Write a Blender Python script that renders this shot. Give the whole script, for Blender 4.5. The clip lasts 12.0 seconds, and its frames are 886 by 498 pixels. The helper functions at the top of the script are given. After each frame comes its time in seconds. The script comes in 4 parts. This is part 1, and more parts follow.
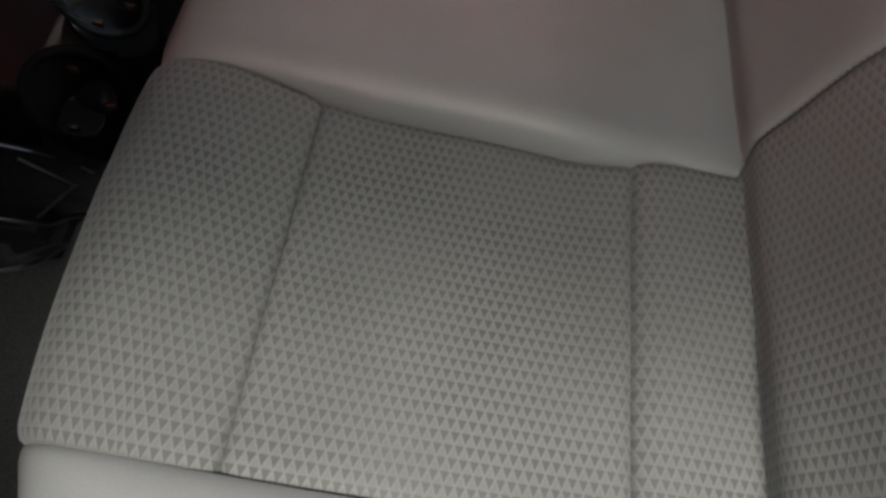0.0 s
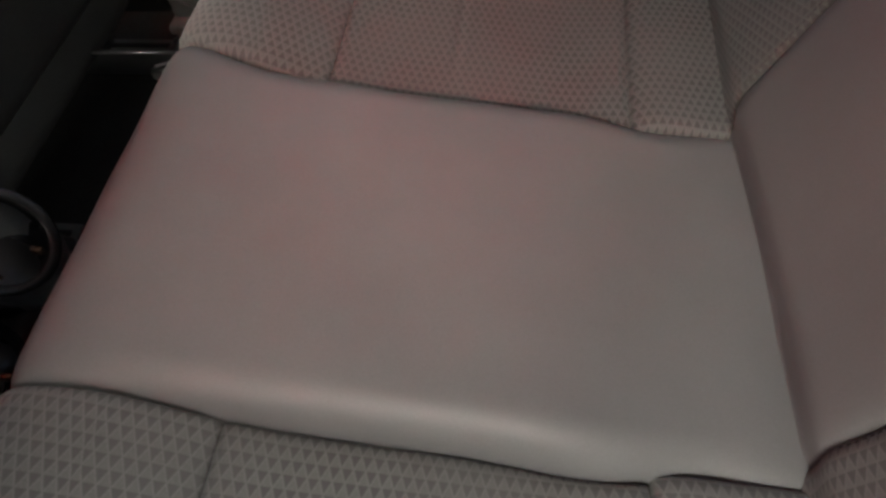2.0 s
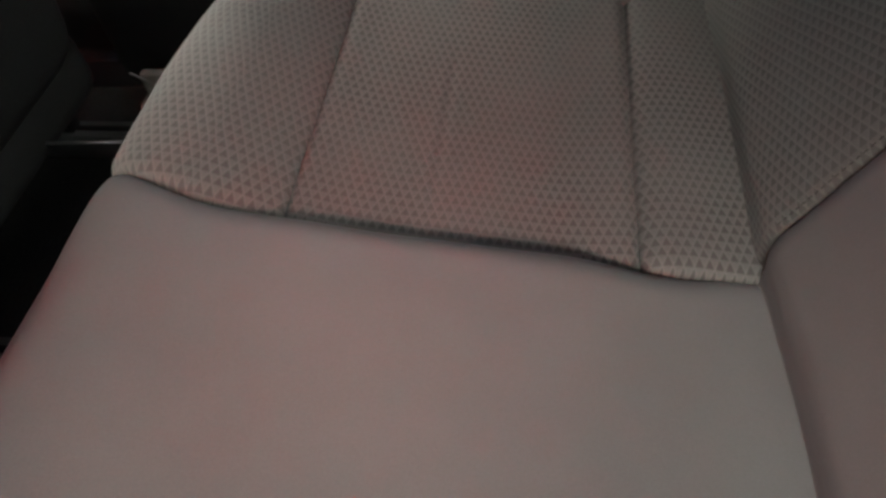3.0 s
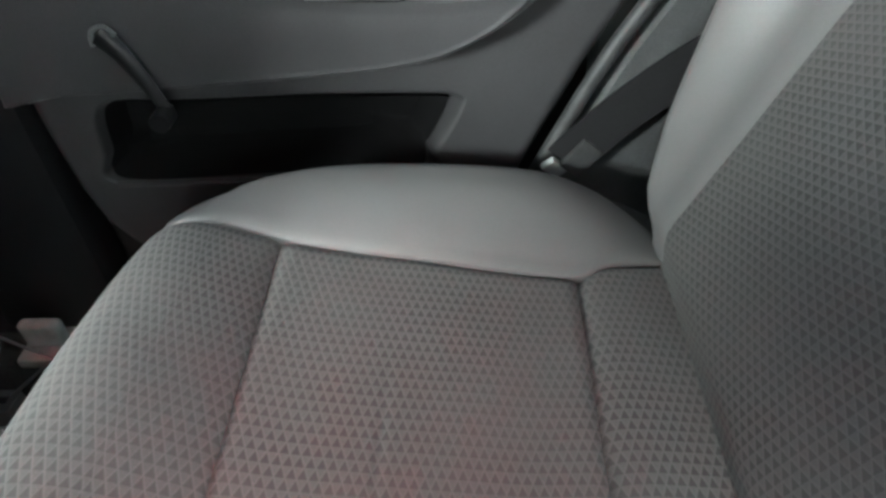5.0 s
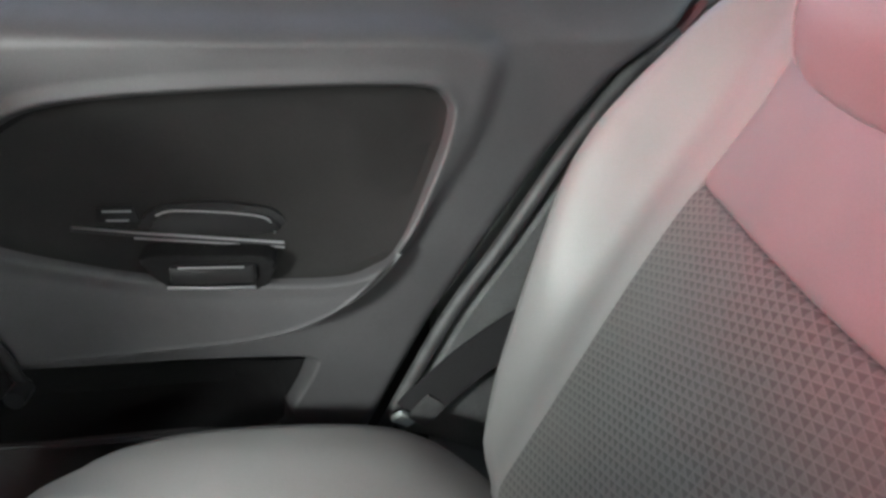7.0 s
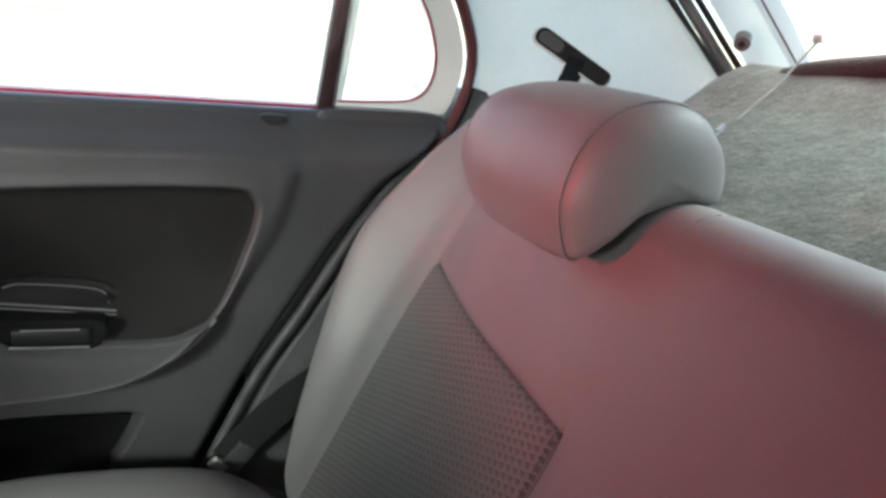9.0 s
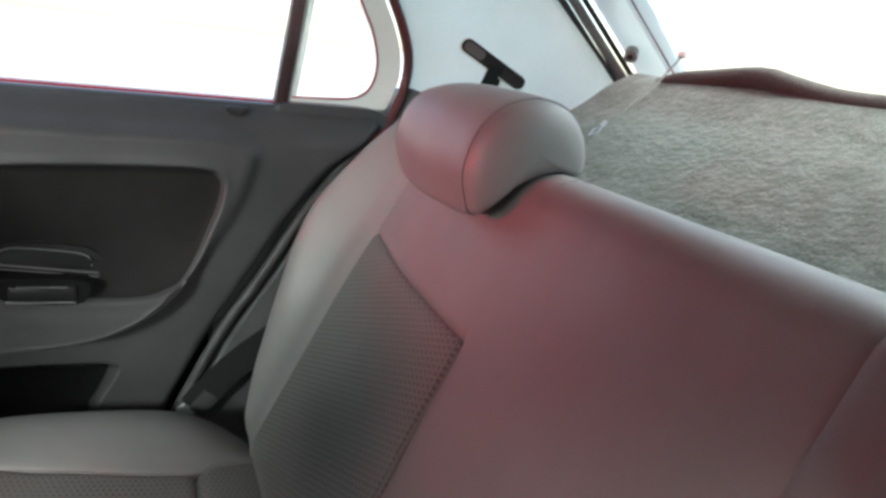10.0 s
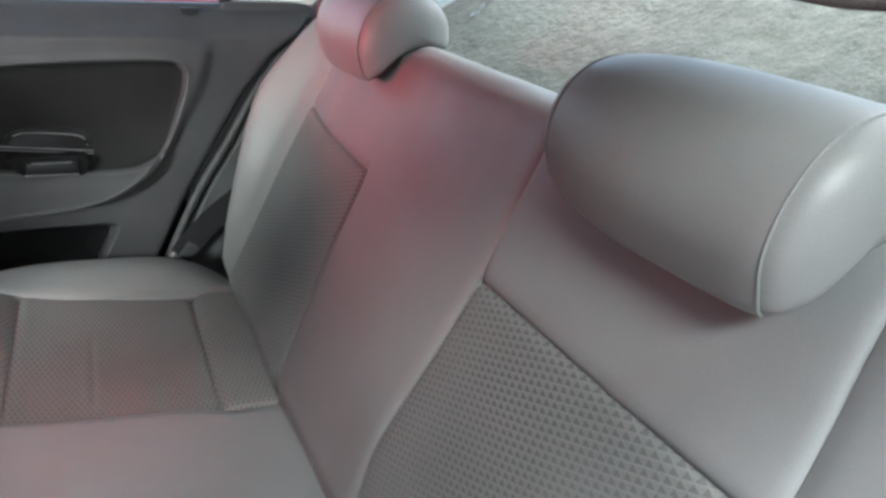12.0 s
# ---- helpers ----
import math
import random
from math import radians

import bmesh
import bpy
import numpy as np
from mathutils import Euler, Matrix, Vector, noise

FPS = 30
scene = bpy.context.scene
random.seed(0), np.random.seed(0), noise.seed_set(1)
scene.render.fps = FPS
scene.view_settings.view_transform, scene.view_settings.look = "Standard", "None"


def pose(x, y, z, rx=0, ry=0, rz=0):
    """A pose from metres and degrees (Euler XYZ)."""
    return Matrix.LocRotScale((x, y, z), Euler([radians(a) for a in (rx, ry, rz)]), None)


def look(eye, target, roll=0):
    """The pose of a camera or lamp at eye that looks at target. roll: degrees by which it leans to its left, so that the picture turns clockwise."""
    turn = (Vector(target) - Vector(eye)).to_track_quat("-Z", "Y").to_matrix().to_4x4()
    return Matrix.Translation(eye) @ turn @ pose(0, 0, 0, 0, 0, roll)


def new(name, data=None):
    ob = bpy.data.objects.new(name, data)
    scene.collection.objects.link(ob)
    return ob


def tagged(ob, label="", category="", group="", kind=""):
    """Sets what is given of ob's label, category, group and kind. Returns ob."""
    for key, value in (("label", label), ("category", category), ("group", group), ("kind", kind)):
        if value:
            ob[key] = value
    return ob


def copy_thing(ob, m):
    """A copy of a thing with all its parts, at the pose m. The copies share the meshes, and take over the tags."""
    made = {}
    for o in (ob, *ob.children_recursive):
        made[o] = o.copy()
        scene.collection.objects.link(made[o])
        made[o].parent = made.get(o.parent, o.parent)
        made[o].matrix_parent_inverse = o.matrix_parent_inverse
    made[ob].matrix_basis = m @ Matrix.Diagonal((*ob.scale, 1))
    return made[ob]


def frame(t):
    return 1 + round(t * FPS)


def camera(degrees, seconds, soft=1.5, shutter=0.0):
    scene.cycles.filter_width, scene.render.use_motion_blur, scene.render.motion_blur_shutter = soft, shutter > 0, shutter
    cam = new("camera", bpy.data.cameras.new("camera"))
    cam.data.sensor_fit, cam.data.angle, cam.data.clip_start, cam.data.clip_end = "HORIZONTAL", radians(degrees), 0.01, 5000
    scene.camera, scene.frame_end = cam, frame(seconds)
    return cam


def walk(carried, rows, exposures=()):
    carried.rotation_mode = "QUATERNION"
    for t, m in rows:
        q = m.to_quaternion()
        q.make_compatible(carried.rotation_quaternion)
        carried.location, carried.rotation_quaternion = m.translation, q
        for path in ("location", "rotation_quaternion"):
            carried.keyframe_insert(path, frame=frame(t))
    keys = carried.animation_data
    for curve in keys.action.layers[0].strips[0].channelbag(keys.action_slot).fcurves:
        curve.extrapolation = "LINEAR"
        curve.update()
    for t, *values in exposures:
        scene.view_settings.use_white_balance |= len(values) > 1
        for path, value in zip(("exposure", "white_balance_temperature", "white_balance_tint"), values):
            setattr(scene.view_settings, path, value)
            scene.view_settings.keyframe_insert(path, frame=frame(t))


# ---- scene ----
cam = camera(66.3, 12.0, soft=3.0)
PATH = [
    (0, (0.309, -0.597, 1.019), (0.168, 0.323, -0.752), -0.9),
    (0.5, (0.324, -0.54, 1.003), (0.167, 0.431, -0.738), -1.2),
    (1, (0.324, -0.477, 0.988), (0.159, 0.536, -0.729), -0.8),
    (1.5, (0.325, -0.433, 0.978), (0.124, 0.64, -0.698), -1.8),
    (2, (0.344, -0.369, 0.968), (0.077, 0.756, -0.664), -8.2),
    (2.5, (0.354, -0.306, 0.947), (0.05, 0.85, -0.656), -8.9),
    (4.5, (0.324, -0.037, 0.944), (0.188, 1.377, -0.463), -5.0),
    (5, (0.335, -0.021, 0.972), (0.229, 1.471, -0.356), -3.8),
    (5.5, (0.341, -0.017, 0.999), (0.278, 1.559, -0.232), -2.4),
    (6, (0.352, -0.022, 1.021), (0.364, 1.645, -0.085), -1.1),
    (6.5, (0.367, -0.028, 1.042), (0.464, 1.709, 0.054), -0.3),
    (7, (0.383, -0.043, 1.084), (0.607, 1.737, 0.199), 1.1),
    (7.5, (0.421, -0.064, 1.11), (0.725, 1.759, 0.345), 1.7),
    (9.5, (0.4, -0.372, 1.135), (1.135, 1.406, 0.588), 6.1),
    (10, (0.37, -0.457, 1.138), (1.159, 1.298, 0.595), 6.7),
    (10.5, (0.352, -0.543, 1.126), (1.208, 1.162, 0.527), 7.8),
    (11, (0.341, -0.632, 1.14), (1.21, 1.042, 0.475), 7.4),
    (11.5, (0.332, -0.714, 1.157), (1.163, 0.943, 0.407), 5.6),
    (12, (0.33, -0.777, 1.176), (1.169, 0.839, 0.348), 4.2),
]
walk(cam, [(t, look(eye, target, roll)) for t, eye, target, roll in PATH],
     exposures=[(0, 1.05, 7100, 13), (1.0, 1.22, 7250, 17), (1.5, 1.36, 7400, 18), (2.5, 1.4, 7500, 15), (4.5, 2.2, 6300, 4), (5.5, 2.32, 6300, 5), (6.5, 2.4, 6450, 6), (7.5, 2.25, 6600, 9), (9.5, 1.57, 6550, 5), (10.5, 1.65, 6450, 5), (12, 1.98, 6300, 6)])

# ---- light ----
world = bpy.data.worlds.new("sky")
scene.world = world
world.use_nodes = True
wn = world.node_tree.nodes
sky = wn.new("ShaderNodeTexSky")
sky.sky_type = "NISHITA"
sky.sun_disc = False
sky.sun_elevation, sky.sun_rotation = radians(51), radians(261)
wn["Background"].inputs["Strength"].default_value = 0.15
world.node_tree.links.new(sky.outputs[0], wn["Background"].inputs["Color"])

sun = new("sun", bpy.data.lights.new("sun", "SUN"))
sun.data.energy, sun.data.angle, sun.data.color = 4.0, radians(0.5), (1, 0.95, 0.88)
sun.matrix_world = look((-4, -0.6, 5), (0, 0.0, 0))


def area_light(name, eye, target, w, h, power, color):
    """An area lamp: sky light at one opening of the car, or an added fill."""
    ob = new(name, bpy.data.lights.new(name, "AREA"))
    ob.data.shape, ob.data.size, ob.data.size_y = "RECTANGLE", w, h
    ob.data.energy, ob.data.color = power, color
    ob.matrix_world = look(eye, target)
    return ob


# sky seen over the roof edge through the open near door: steep on the near seat, lower on the middle
doorway_sky = area_light("doorway_sky_light", (0.58, -1.35, 2.35), (0.30, -0.45, 0.70), 0.6, 0.2, 4.0, (0.96, 1, 0.99))
doorway_sky.data.spread = radians(70)
doorway_low = area_light("doorway_low_sky_light", (0.20, -1.75, 2.06), (0.44, -0.10, 0.70), 0.6, 0.22, 1.85, (0.96, 1, 0.99))
doorway_low.data.spread = radians(70)
# added white fill, beamed at the far door's trim to brighten it
door_fill = area_light("street_light", (0.56, -1.75, 1.50), (-0.04, 0.60, 0.88), 0.5, 0.22, 0.16, (0.96, 1, 0.99))
door_fill.data.spread = radians(27)
# daylight through the near front window, across to the far seat
front_window = area_light("front_window_light", (-0.88, -0.72, 1.18), (0.32, 0.62, 0.75), 0.3, 0.25, 0.98, (0.96, 1, 0.99))
front_window.data.spread = radians(48)
# red fill added at the closed windscreen for the red cast; no source known
windscreen = area_light("windscreen_light", (-1.16, 0.20, 1.27), (0.68, 0.32, 1.07), 0.5, 0.22, 0.36, (1, 0.055, 0.12))
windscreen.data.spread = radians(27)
red_mid_fill = area_light("windscreen_middle_light", (-1.10, 0.10, 1.30), (0.60, 0.0, 0.86), 0.3, 0.12, 0.085, (1, 0.055, 0.10))
red_mid_fill.data.spread = radians(40)
# red fill added at the near doorway, tinting the middle cushion red
red_fill = area_light("red_door_light", (0.30, -0.92, 1.34), (0.20, 0.06, 0.57), 0.4, 0.10, 0.058, (1, 0.06, 0.07))
red_fill.data.spread = radians(22)
rear_window = area_light("rear_window_light", (1.34, -0.07, 1.54), (1.14, -0.07, 1.0), 1.1, 0.30, 2.1, (0.95, 1, 0.98))
rear_window.data.spread = radians(80)


# ---- materials ----
def material(name, color, rough=0.6, metal=0.0, grain=0.0, grain_scale=400, stain=0.12, stain_scale=7, bump=0.0, sheen=0.0, spec=0.5, soft=0.0, soft_scale=22):
    m = bpy.data.materials.new(name)
    m.use_nodes = True
    nt = m.node_tree
    n, l = nt.nodes, nt.links
    b = n["Principled BSDF"]
    b.inputs["Roughness"].default_value, b.inputs["Metallic"].default_value = rough, metal
    b.inputs["Specular IOR Level"].default_value = spec
    b.inputs["Sheen Weight"].default_value = sheen
    tc = n.new("ShaderNodeTexCoord")
    big = n.new("ShaderNodeTexNoise")
    big.inputs["Scale"].default_value, big.inputs["Detail"].default_value = stain_scale, 5
    fine = n.new("ShaderNodeTexNoise")
    fine.inputs["Scale"].default_value, fine.inputs["Detail"].default_value = grain_scale, 3
    l.new(tc.outputs["Object"], big.inputs["Vector"]), l.new(tc.outputs["Object"], fine.inputs["Vector"])
    r1 = n.new("ShaderNodeMapRange")
    r1.inputs["From Min"].default_value, r1.inputs["From Max"].default_value = 0.3, 0.7
    r1.inputs["To Min"].default_value, r1.inputs["To Max"].default_value = 1 - stain, 1 + stain
    r2 = n.new("ShaderNodeMapRange")
    r2.inputs["From Min"].default_value, r2.inputs["From Max"].default_value = 0.3, 0.7
    r2.inputs["To Min"].default_value, r2.inputs["To Max"].default_value = 1 - grain, 1 + grain
    l.new(big.outputs["Fac"], r1.inputs["Value"]), l.new(fine.outputs["Fac"], r2.inputs["Value"])
    mul = n.new("ShaderNodeMath")
    mul.operation = "MULTIPLY"
    l.new(r1.outputs[0], mul.inputs[0]), l.new(r2.outputs[0], mul.inputs[1])
    mix = n.new("ShaderNodeVectorMath")
    mix.operation = "SCALE"
    mix.inputs[0].default_value = color
    l.new(mul.outputs[0], mix.inputs["Scale"])
    l.new(mix.outputs[0], b.inputs["Base Color"])
    if bump:
        bp = n.new("ShaderNodeBump")
        bp.inputs["Strength"].default_value, bp.inputs["Distance"].default_value = bump, 0.001
        l.new(fine.outputs["Fac"], bp.inputs["Height"])
        l.new(bp.outputs[0], b.inputs["Normal"])
        if soft:        # slack, slightly rippled cover
            rip = n.new("ShaderNodeTexNoise")
            rip.inputs["Scale"].default_value, rip.inputs["Detail"].default_value, rip.inputs["Distortion"].default_value = soft_scale, 1.5, 0.0
            l.new(tc.outputs["Object"], rip.inputs["Vector"])
            bs = n.new("ShaderNodeBump")
            bs.inputs["Strength"].default_value, bs.inputs["Distance"].default_value = 1.0, soft
            l.new(rip.outputs["Fac"], bs.inputs["Height"])
            l.new(bs.outputs[0], bp.inputs["Normal"])
            rr = n.new("ShaderNodeMapRange")
            rr.inputs["To Min"].default_value, rr.inputs["To Max"].default_value = rough - 0.08, rough + 0.12
            l.new(rip.outputs["Fac"], rr.inputs["Value"])
            l.new(rr.outputs[0], b.inputs["Roughness"])
    return m


def triangle_cloth(name, light, dark, pitch=0.0076, row_height=0.0090):
    """Woven seat cloth with rows of small dark triangles, laid out in metres on the panel's UV map."""
    m = material(name, light, 0.9, grain=0.10, grain_scale=900, stain=0.08, bump=0.35, sheen=0.15, spec=0.2)
    nt = m.node_tree
    n, l = nt.nodes, nt.links
    b = n["Principled BSDF"]
    base = b.inputs["Base Color"].links[0].from_socket
    uv = n.new("ShaderNodeUVMap")
    sep = n.new("ShaderNodeSeparateXYZ")
    l.new(uv.outputs[0], sep.inputs[0])

    def op(kind, a, c=None):
        o = n.new("ShaderNodeMath")
        o.operation = kind
        for k, v in enumerate((a, c)):
            if v is None:
                continue
            if isinstance(v, (int, float)):
                o.inputs[k].default_value = v
            else:
                l.new(v, o.inputs[k])
        return o.outputs[0]

    gx, gy = op("DIVIDE", sep.outputs["X"], pitch), op("DIVIDE", sep.outputs["Y"], row_height)
    row, fy = op("FLOOR", gy), op("FRACT", gy)
    fx = op("FRACT", op("ADD", gx, op("MULTIPLY", row, 0.5)))
    off = op("ABSOLUTE", op("SUBTRACT", fx, 0.5))
    edge = op("SUBTRACT", op("MULTIPLY", op("SUBTRACT", 1.0, fy), 0.5), off)
    soft = n.new("ShaderNodeMapRange")
    soft.interpolation_type = "SMOOTHSTEP"
    soft.inputs["From Min"].default_value, soft.inputs["From Max"].default_value = -0.02, 0.15
    l.new(edge, soft.inputs["Value"])
    mix = n.new("ShaderNodeMix")
    mix.data_type = "RGBA"
    worn = n.new("ShaderNodeTexNoise")
    worn.inputs["Scale"].default_value, worn.inputs["Detail"].default_value = 9, 4
    l.new(n["Texture Coordinate"].outputs["Object"], worn.inputs["Vector"])
    keep = n.new("ShaderNodeMapRange")
    keep.inputs["From Min"].default_value, keep.inputs["From Max"].default_value = 0.35, 0.65
    keep.inputs["To Min"].default_value, keep.inputs["To Max"].default_value = 0.55, 1.0
    l.new(worn.outputs["Fac"], keep.inputs["Value"])
    l.new(op("MULTIPLY", soft.outputs[0], keep.outputs[0]), mix.inputs["Factor"])
    l.new(base, mix.inputs["A"])
    mix.inputs["B"].default_value = (*dark, 1)
    # paler woven lines between the triangles
    line = n.new("ShaderNodeMapRange")
    line.interpolation_type = "SMOOTHSTEP"
    line.inputs["From Min"].default_value, line.inputs["From Max"].default_value = 0.02, 0.12
    line.inputs["To Min"].default_value, line.inputs["To Max"].default_value = 1.16, 1.0
    l.new(op("ABSOLUTE", op("ADD", edge, 0.03)), line.inputs["Value"])
    pale = n.new("ShaderNodeVectorMath")
    pale.operation = "SCALE"
    l.new(mix.outputs["Result"], pale.inputs[0]), l.new(line.outputs[0], pale.inputs["Scale"])
    l.new(pale.outputs[0], b.inputs["Base Color"])
    bp = b.inputs["Normal"].links[0].from_node
    tri = n.new("ShaderNodeBump")
    tri.inputs["Strength"].default_value, tri.inputs["Distance"].default_value = 0.3, 0.0008
    tri.invert = True
    l.new(soft.outputs[0], tri.inputs["Height"])
    l.new(bp.outputs[0], tri.inputs["Normal"])
    l.new(tri.outputs[0], b.inputs["Normal"])
    return m


CLOTH = triangle_cloth("seat_cloth", (0.168, 0.169, 0.160), (0.100, 0.101, 0.096))
VINYL = material("seat_vinyl", (0.220, 0.220, 0.218), 0.46, grain=0.05, grain_scale=700, stain=0.08, bump=0.12, soft=0.0016, soft_scale=13)
PIPING = material("piping", (0.225, 0.225, 0.222), 0.5, grain=0.1)
SEATDARK = material("dark_cloth", (0.036, 0.038, 0.036), 0.9, grain=0.2, bump=0.3)
DOOR = material("door_plastic", (0.052, 0.0515, 0.053), 0.46, grain=0.14, grain_scale=800, stain=0.16, bump=0.25, soft=0.0012, soft_scale=30, spec=0.4)
DOORTOP = material("door_top_plastic", (0.058, 0.060, 0.063), 0.34, grain=0.12, grain_scale=800, stain=0.1, bump=0.15, spec=0.6)
DOORDARK = material("door_cloth", (0.0168, 0.0162, 0.0158), 0.9, grain=0.25, grain_scale=1100, stain=0.3, bump=0.35, spec=0.12)
BLACK = material("black_plastic", (0.018, 0.018, 0.019), 0.35, grain=0.1)
GLOSS = material("gloss_black", (0.010, 0.010, 0.011), 0.25, grain=0.05)
RUBBER = material("rubber", (0.032, 0.028, 0.028), 0.75, grain=0.15, spec=0.25)
SEALGREY = material("worn_grey_rubber", (0.045, 0.046, 0.046), 0.55, grain=0.2, stain=0.35, stain_scale=30)
REDRUBBER = material("red_brown_weatherstrip", (0.10, 0.022, 0.022), 0.5, grain=0.12)
DARKRED = material("dark_red_rubber", (0.030, 0.011, 0.012), 0.5, grain=0.12)
CHROME = material("satin_metal", (0.62, 0.62, 0.63), 0.28, 1.0, stain=0.1)
REDPAINT = material("red_paint", (0.38, 0.02, 0.025), 0.25, stain=0.04)
TRIMWHITE = material("pale_trim", (0.80, 0.85, 0.81), 0.55, grain=0.04, stain=0.04, bump=0.08)
CARPET = material("shelf_felt", (0.212, 0.223, 0.207), 0.95, grain=0.30, grain_scale=330, stain=0.22, stain_scale=38, bump=0.55, sheen=0.2, spec=0.1, soft=0.0026, soft_scale=95)
FELTDARK = material("felt_edge", (0.060, 0.050, 0.046), 0.95, grain=0.3, grain_scale=260, bump=0.6)
FLOOR = material("floor_carpet", (0.042, 0.044, 0.043), 0.95, grain=0.4, grain_scale=350, bump=0.7)
BELT = material("belt_webbing", (0.016, 0.016, 0.017), 0.8, grain=0.25, grain_scale=900, bump=0.3, spec=0.2)
HEADLINER = material("headliner", (0.42, 0.42, 0.41), 0.95, grain=0.08, bump=0.2)
GREYPLASTIC = material("grey_plastic", (0.19, 0.20, 0.195), 0.5, grain=0.08, bump=0.15)
PALEMETAL = material("pale_painted_metal", (0.40, 0.43, 0.41), 0.45, grain=0.1, stain=0.25, stain_scale=40)
# near-black: painted shade in pocket and grip, plain colour on a cup rim
SHADE_RIM_BLACK = material("shade_rim_black", (0.0075, 0.0075, 0.0078), 0.9, grain=0.1, spec=0.15)
WINDER = material("winder_black", (0.010, 0.010, 0.0105), 0.42, grain=0.15, spec=0.35)
DARKTRIM = material("dark_grey_trim", (0.15, 0.155, 0.155), 0.5, grain=0.1, stain=0.2, stain_scale=18, bump=0.2)
CUPGREY = material("cup_grey", (0.085, 0.088, 0.086), 0.3, grain=0.1, stain=0.2, stain_scale=30)
GLINTWARM = material("warm_glint_tab", (0.75, 0.45, 0.32), 0.22, 0.9, stain=0.1)
CUPRIM = material("cup_rim_black", (0.022, 0.023, 0.023), 0.22, grain=0.08)
THREAD = material("dark_thread", (0.04, 0.038, 0.037), 0.95, grain=0.2, spec=0.1)
GROUND = material("pale_concrete", (0.34, 0.335, 0.33), 0.9, grain=0.2, grain_scale=40, stain=0.2, stain_scale=0.7)
RED_SHEET = material("red_sheet", (0.40, 0.03, 0.035), 0.9, grain=0.1, grain_scale=600, bump=0.2)
BLOCKWALL = material("block_wall_grey", (0.16, 0.16, 0.155), 0.9, grain=0.15, grain_scale=60, stain=0.2, stain_scale=1.2, bump=0.3)
CORD = material("grey_cord", (0.17, 0.17, 0.165), 0.7, grain=0.1)


def glass(name):
    m = bpy.data.materials.new(name)
    m.use_nodes = True
    b = m.node_tree.nodes["Principled BSDF"]
    b.inputs["Base Color"].default_value = (0.95, 0.98, 0.97, 1)
    b.inputs["Roughness"].default_value, b.inputs["IOR"].default_value = 0.02, 1.45
    b.inputs["Transmission Weight"].default_value = 1.0
    return m


GLASS = glass("window_glass")

# ---- plan ----
MID = -0.077            # centre line of the car (y)
SIN, COS = 0.414, 0.910  # rake of the backrest


def smooth(a, b, x):
    k = min(1, max(0, (x - a) / (b - a)))
    return k * k * (3 - 2 * k)


def lerp_table(table, x):
    for (x0, y0), (x1, y1) in zip(table, table[1:]):
        if x <= x1:
            k = (x - x0) / (x1 - x0)
            return y0 + (y1 - y0) * max(0, k)
    return table[-1][1]


def rounded(points, n=10, closed=True):
    """A Catmull-Rom line through the points."""
    out, m = [], len(points)
    for i in range(m if closed else m - 1):
        p = [Vector(points[(i + k) % m] if closed else points[min(max(i + k, 0), m - 1)]) for k in (-1, 0, 1, 2)]
        for j in range(n):
            t = j / n
            out.append(0.5 * (2 * p[1] + (p[2] - p[0]) * t + (2 * p[0] - 5 * p[1] + 4 * p[2] - p[3]) * t * t
                              + (3 * p[1] - p[0] - 3 * p[2] + p[3]) * t ** 3))
    if not closed:
        out.append(Vector(points[-1]))
    return out


def eased(table, n=8):
    """A table whose values run along a smooth curve."""
    return [(p.x, p.y) for p in rounded([Vector(p) for p in table], n, False)]


def thing(name, label, category, at=(0, 0, 0), kind="", group=""):
    ob = new(name)
    ob.location = at
    return tagged(ob, label, category, group, kind)


def part(name, bm, mat, parent=None, label="", smooth_faces=True):
    me = bpy.data.meshes.new(name)
    bmesh.ops.recalc_face_normals(bm, faces=bm.faces)
    bm.to_mesh(me)
    bm.free()
    me.materials.append(mat)
    if smooth_faces:
        me.polygons.foreach_set("use_smooth", [True] * len(me.polygons))
        me.set_sharp_from_angle(angle=radians(40))
    ob = new(name, me)
    if parent:
        ob.parent = parent
        ob.matrix_parent_inverse = Matrix.Translation(-parent.location)
    if label:
        ob["label"] = label
    return ob


def box(bm, lo, hi, bevel=0.0, segs=2, turn=None):
    """A box between two corners, with rounded edges."""
    lo, hi = Vector(lo), Vector(hi)
    geo = bmesh.ops.create_cube(bm, size=1)["verts"]
    for v in geo:
        v.co = Vector([v.co[k] * (hi[k] - lo[k]) for k in range(3)])
    if bevel:
        edges = list({e for v in geo for e in v.link_edges})
        geo = list({v for f in bmesh.ops.bevel(bm, geom=edges, offset=bevel, segments=segs, profile=0.5, affect="EDGES")["faces"] for v in f.verts}
                   | {v for v in geo if v.is_valid})
    for v in geo:
        v.co = (turn @ v.co if turn else v.co) + (lo + hi) / 2
    return bm


def boxed(lo, hi, bevel=0.0, segs=2, turn=None):
    return box(bmesh.new(), lo, hi, bevel, segs, turn)


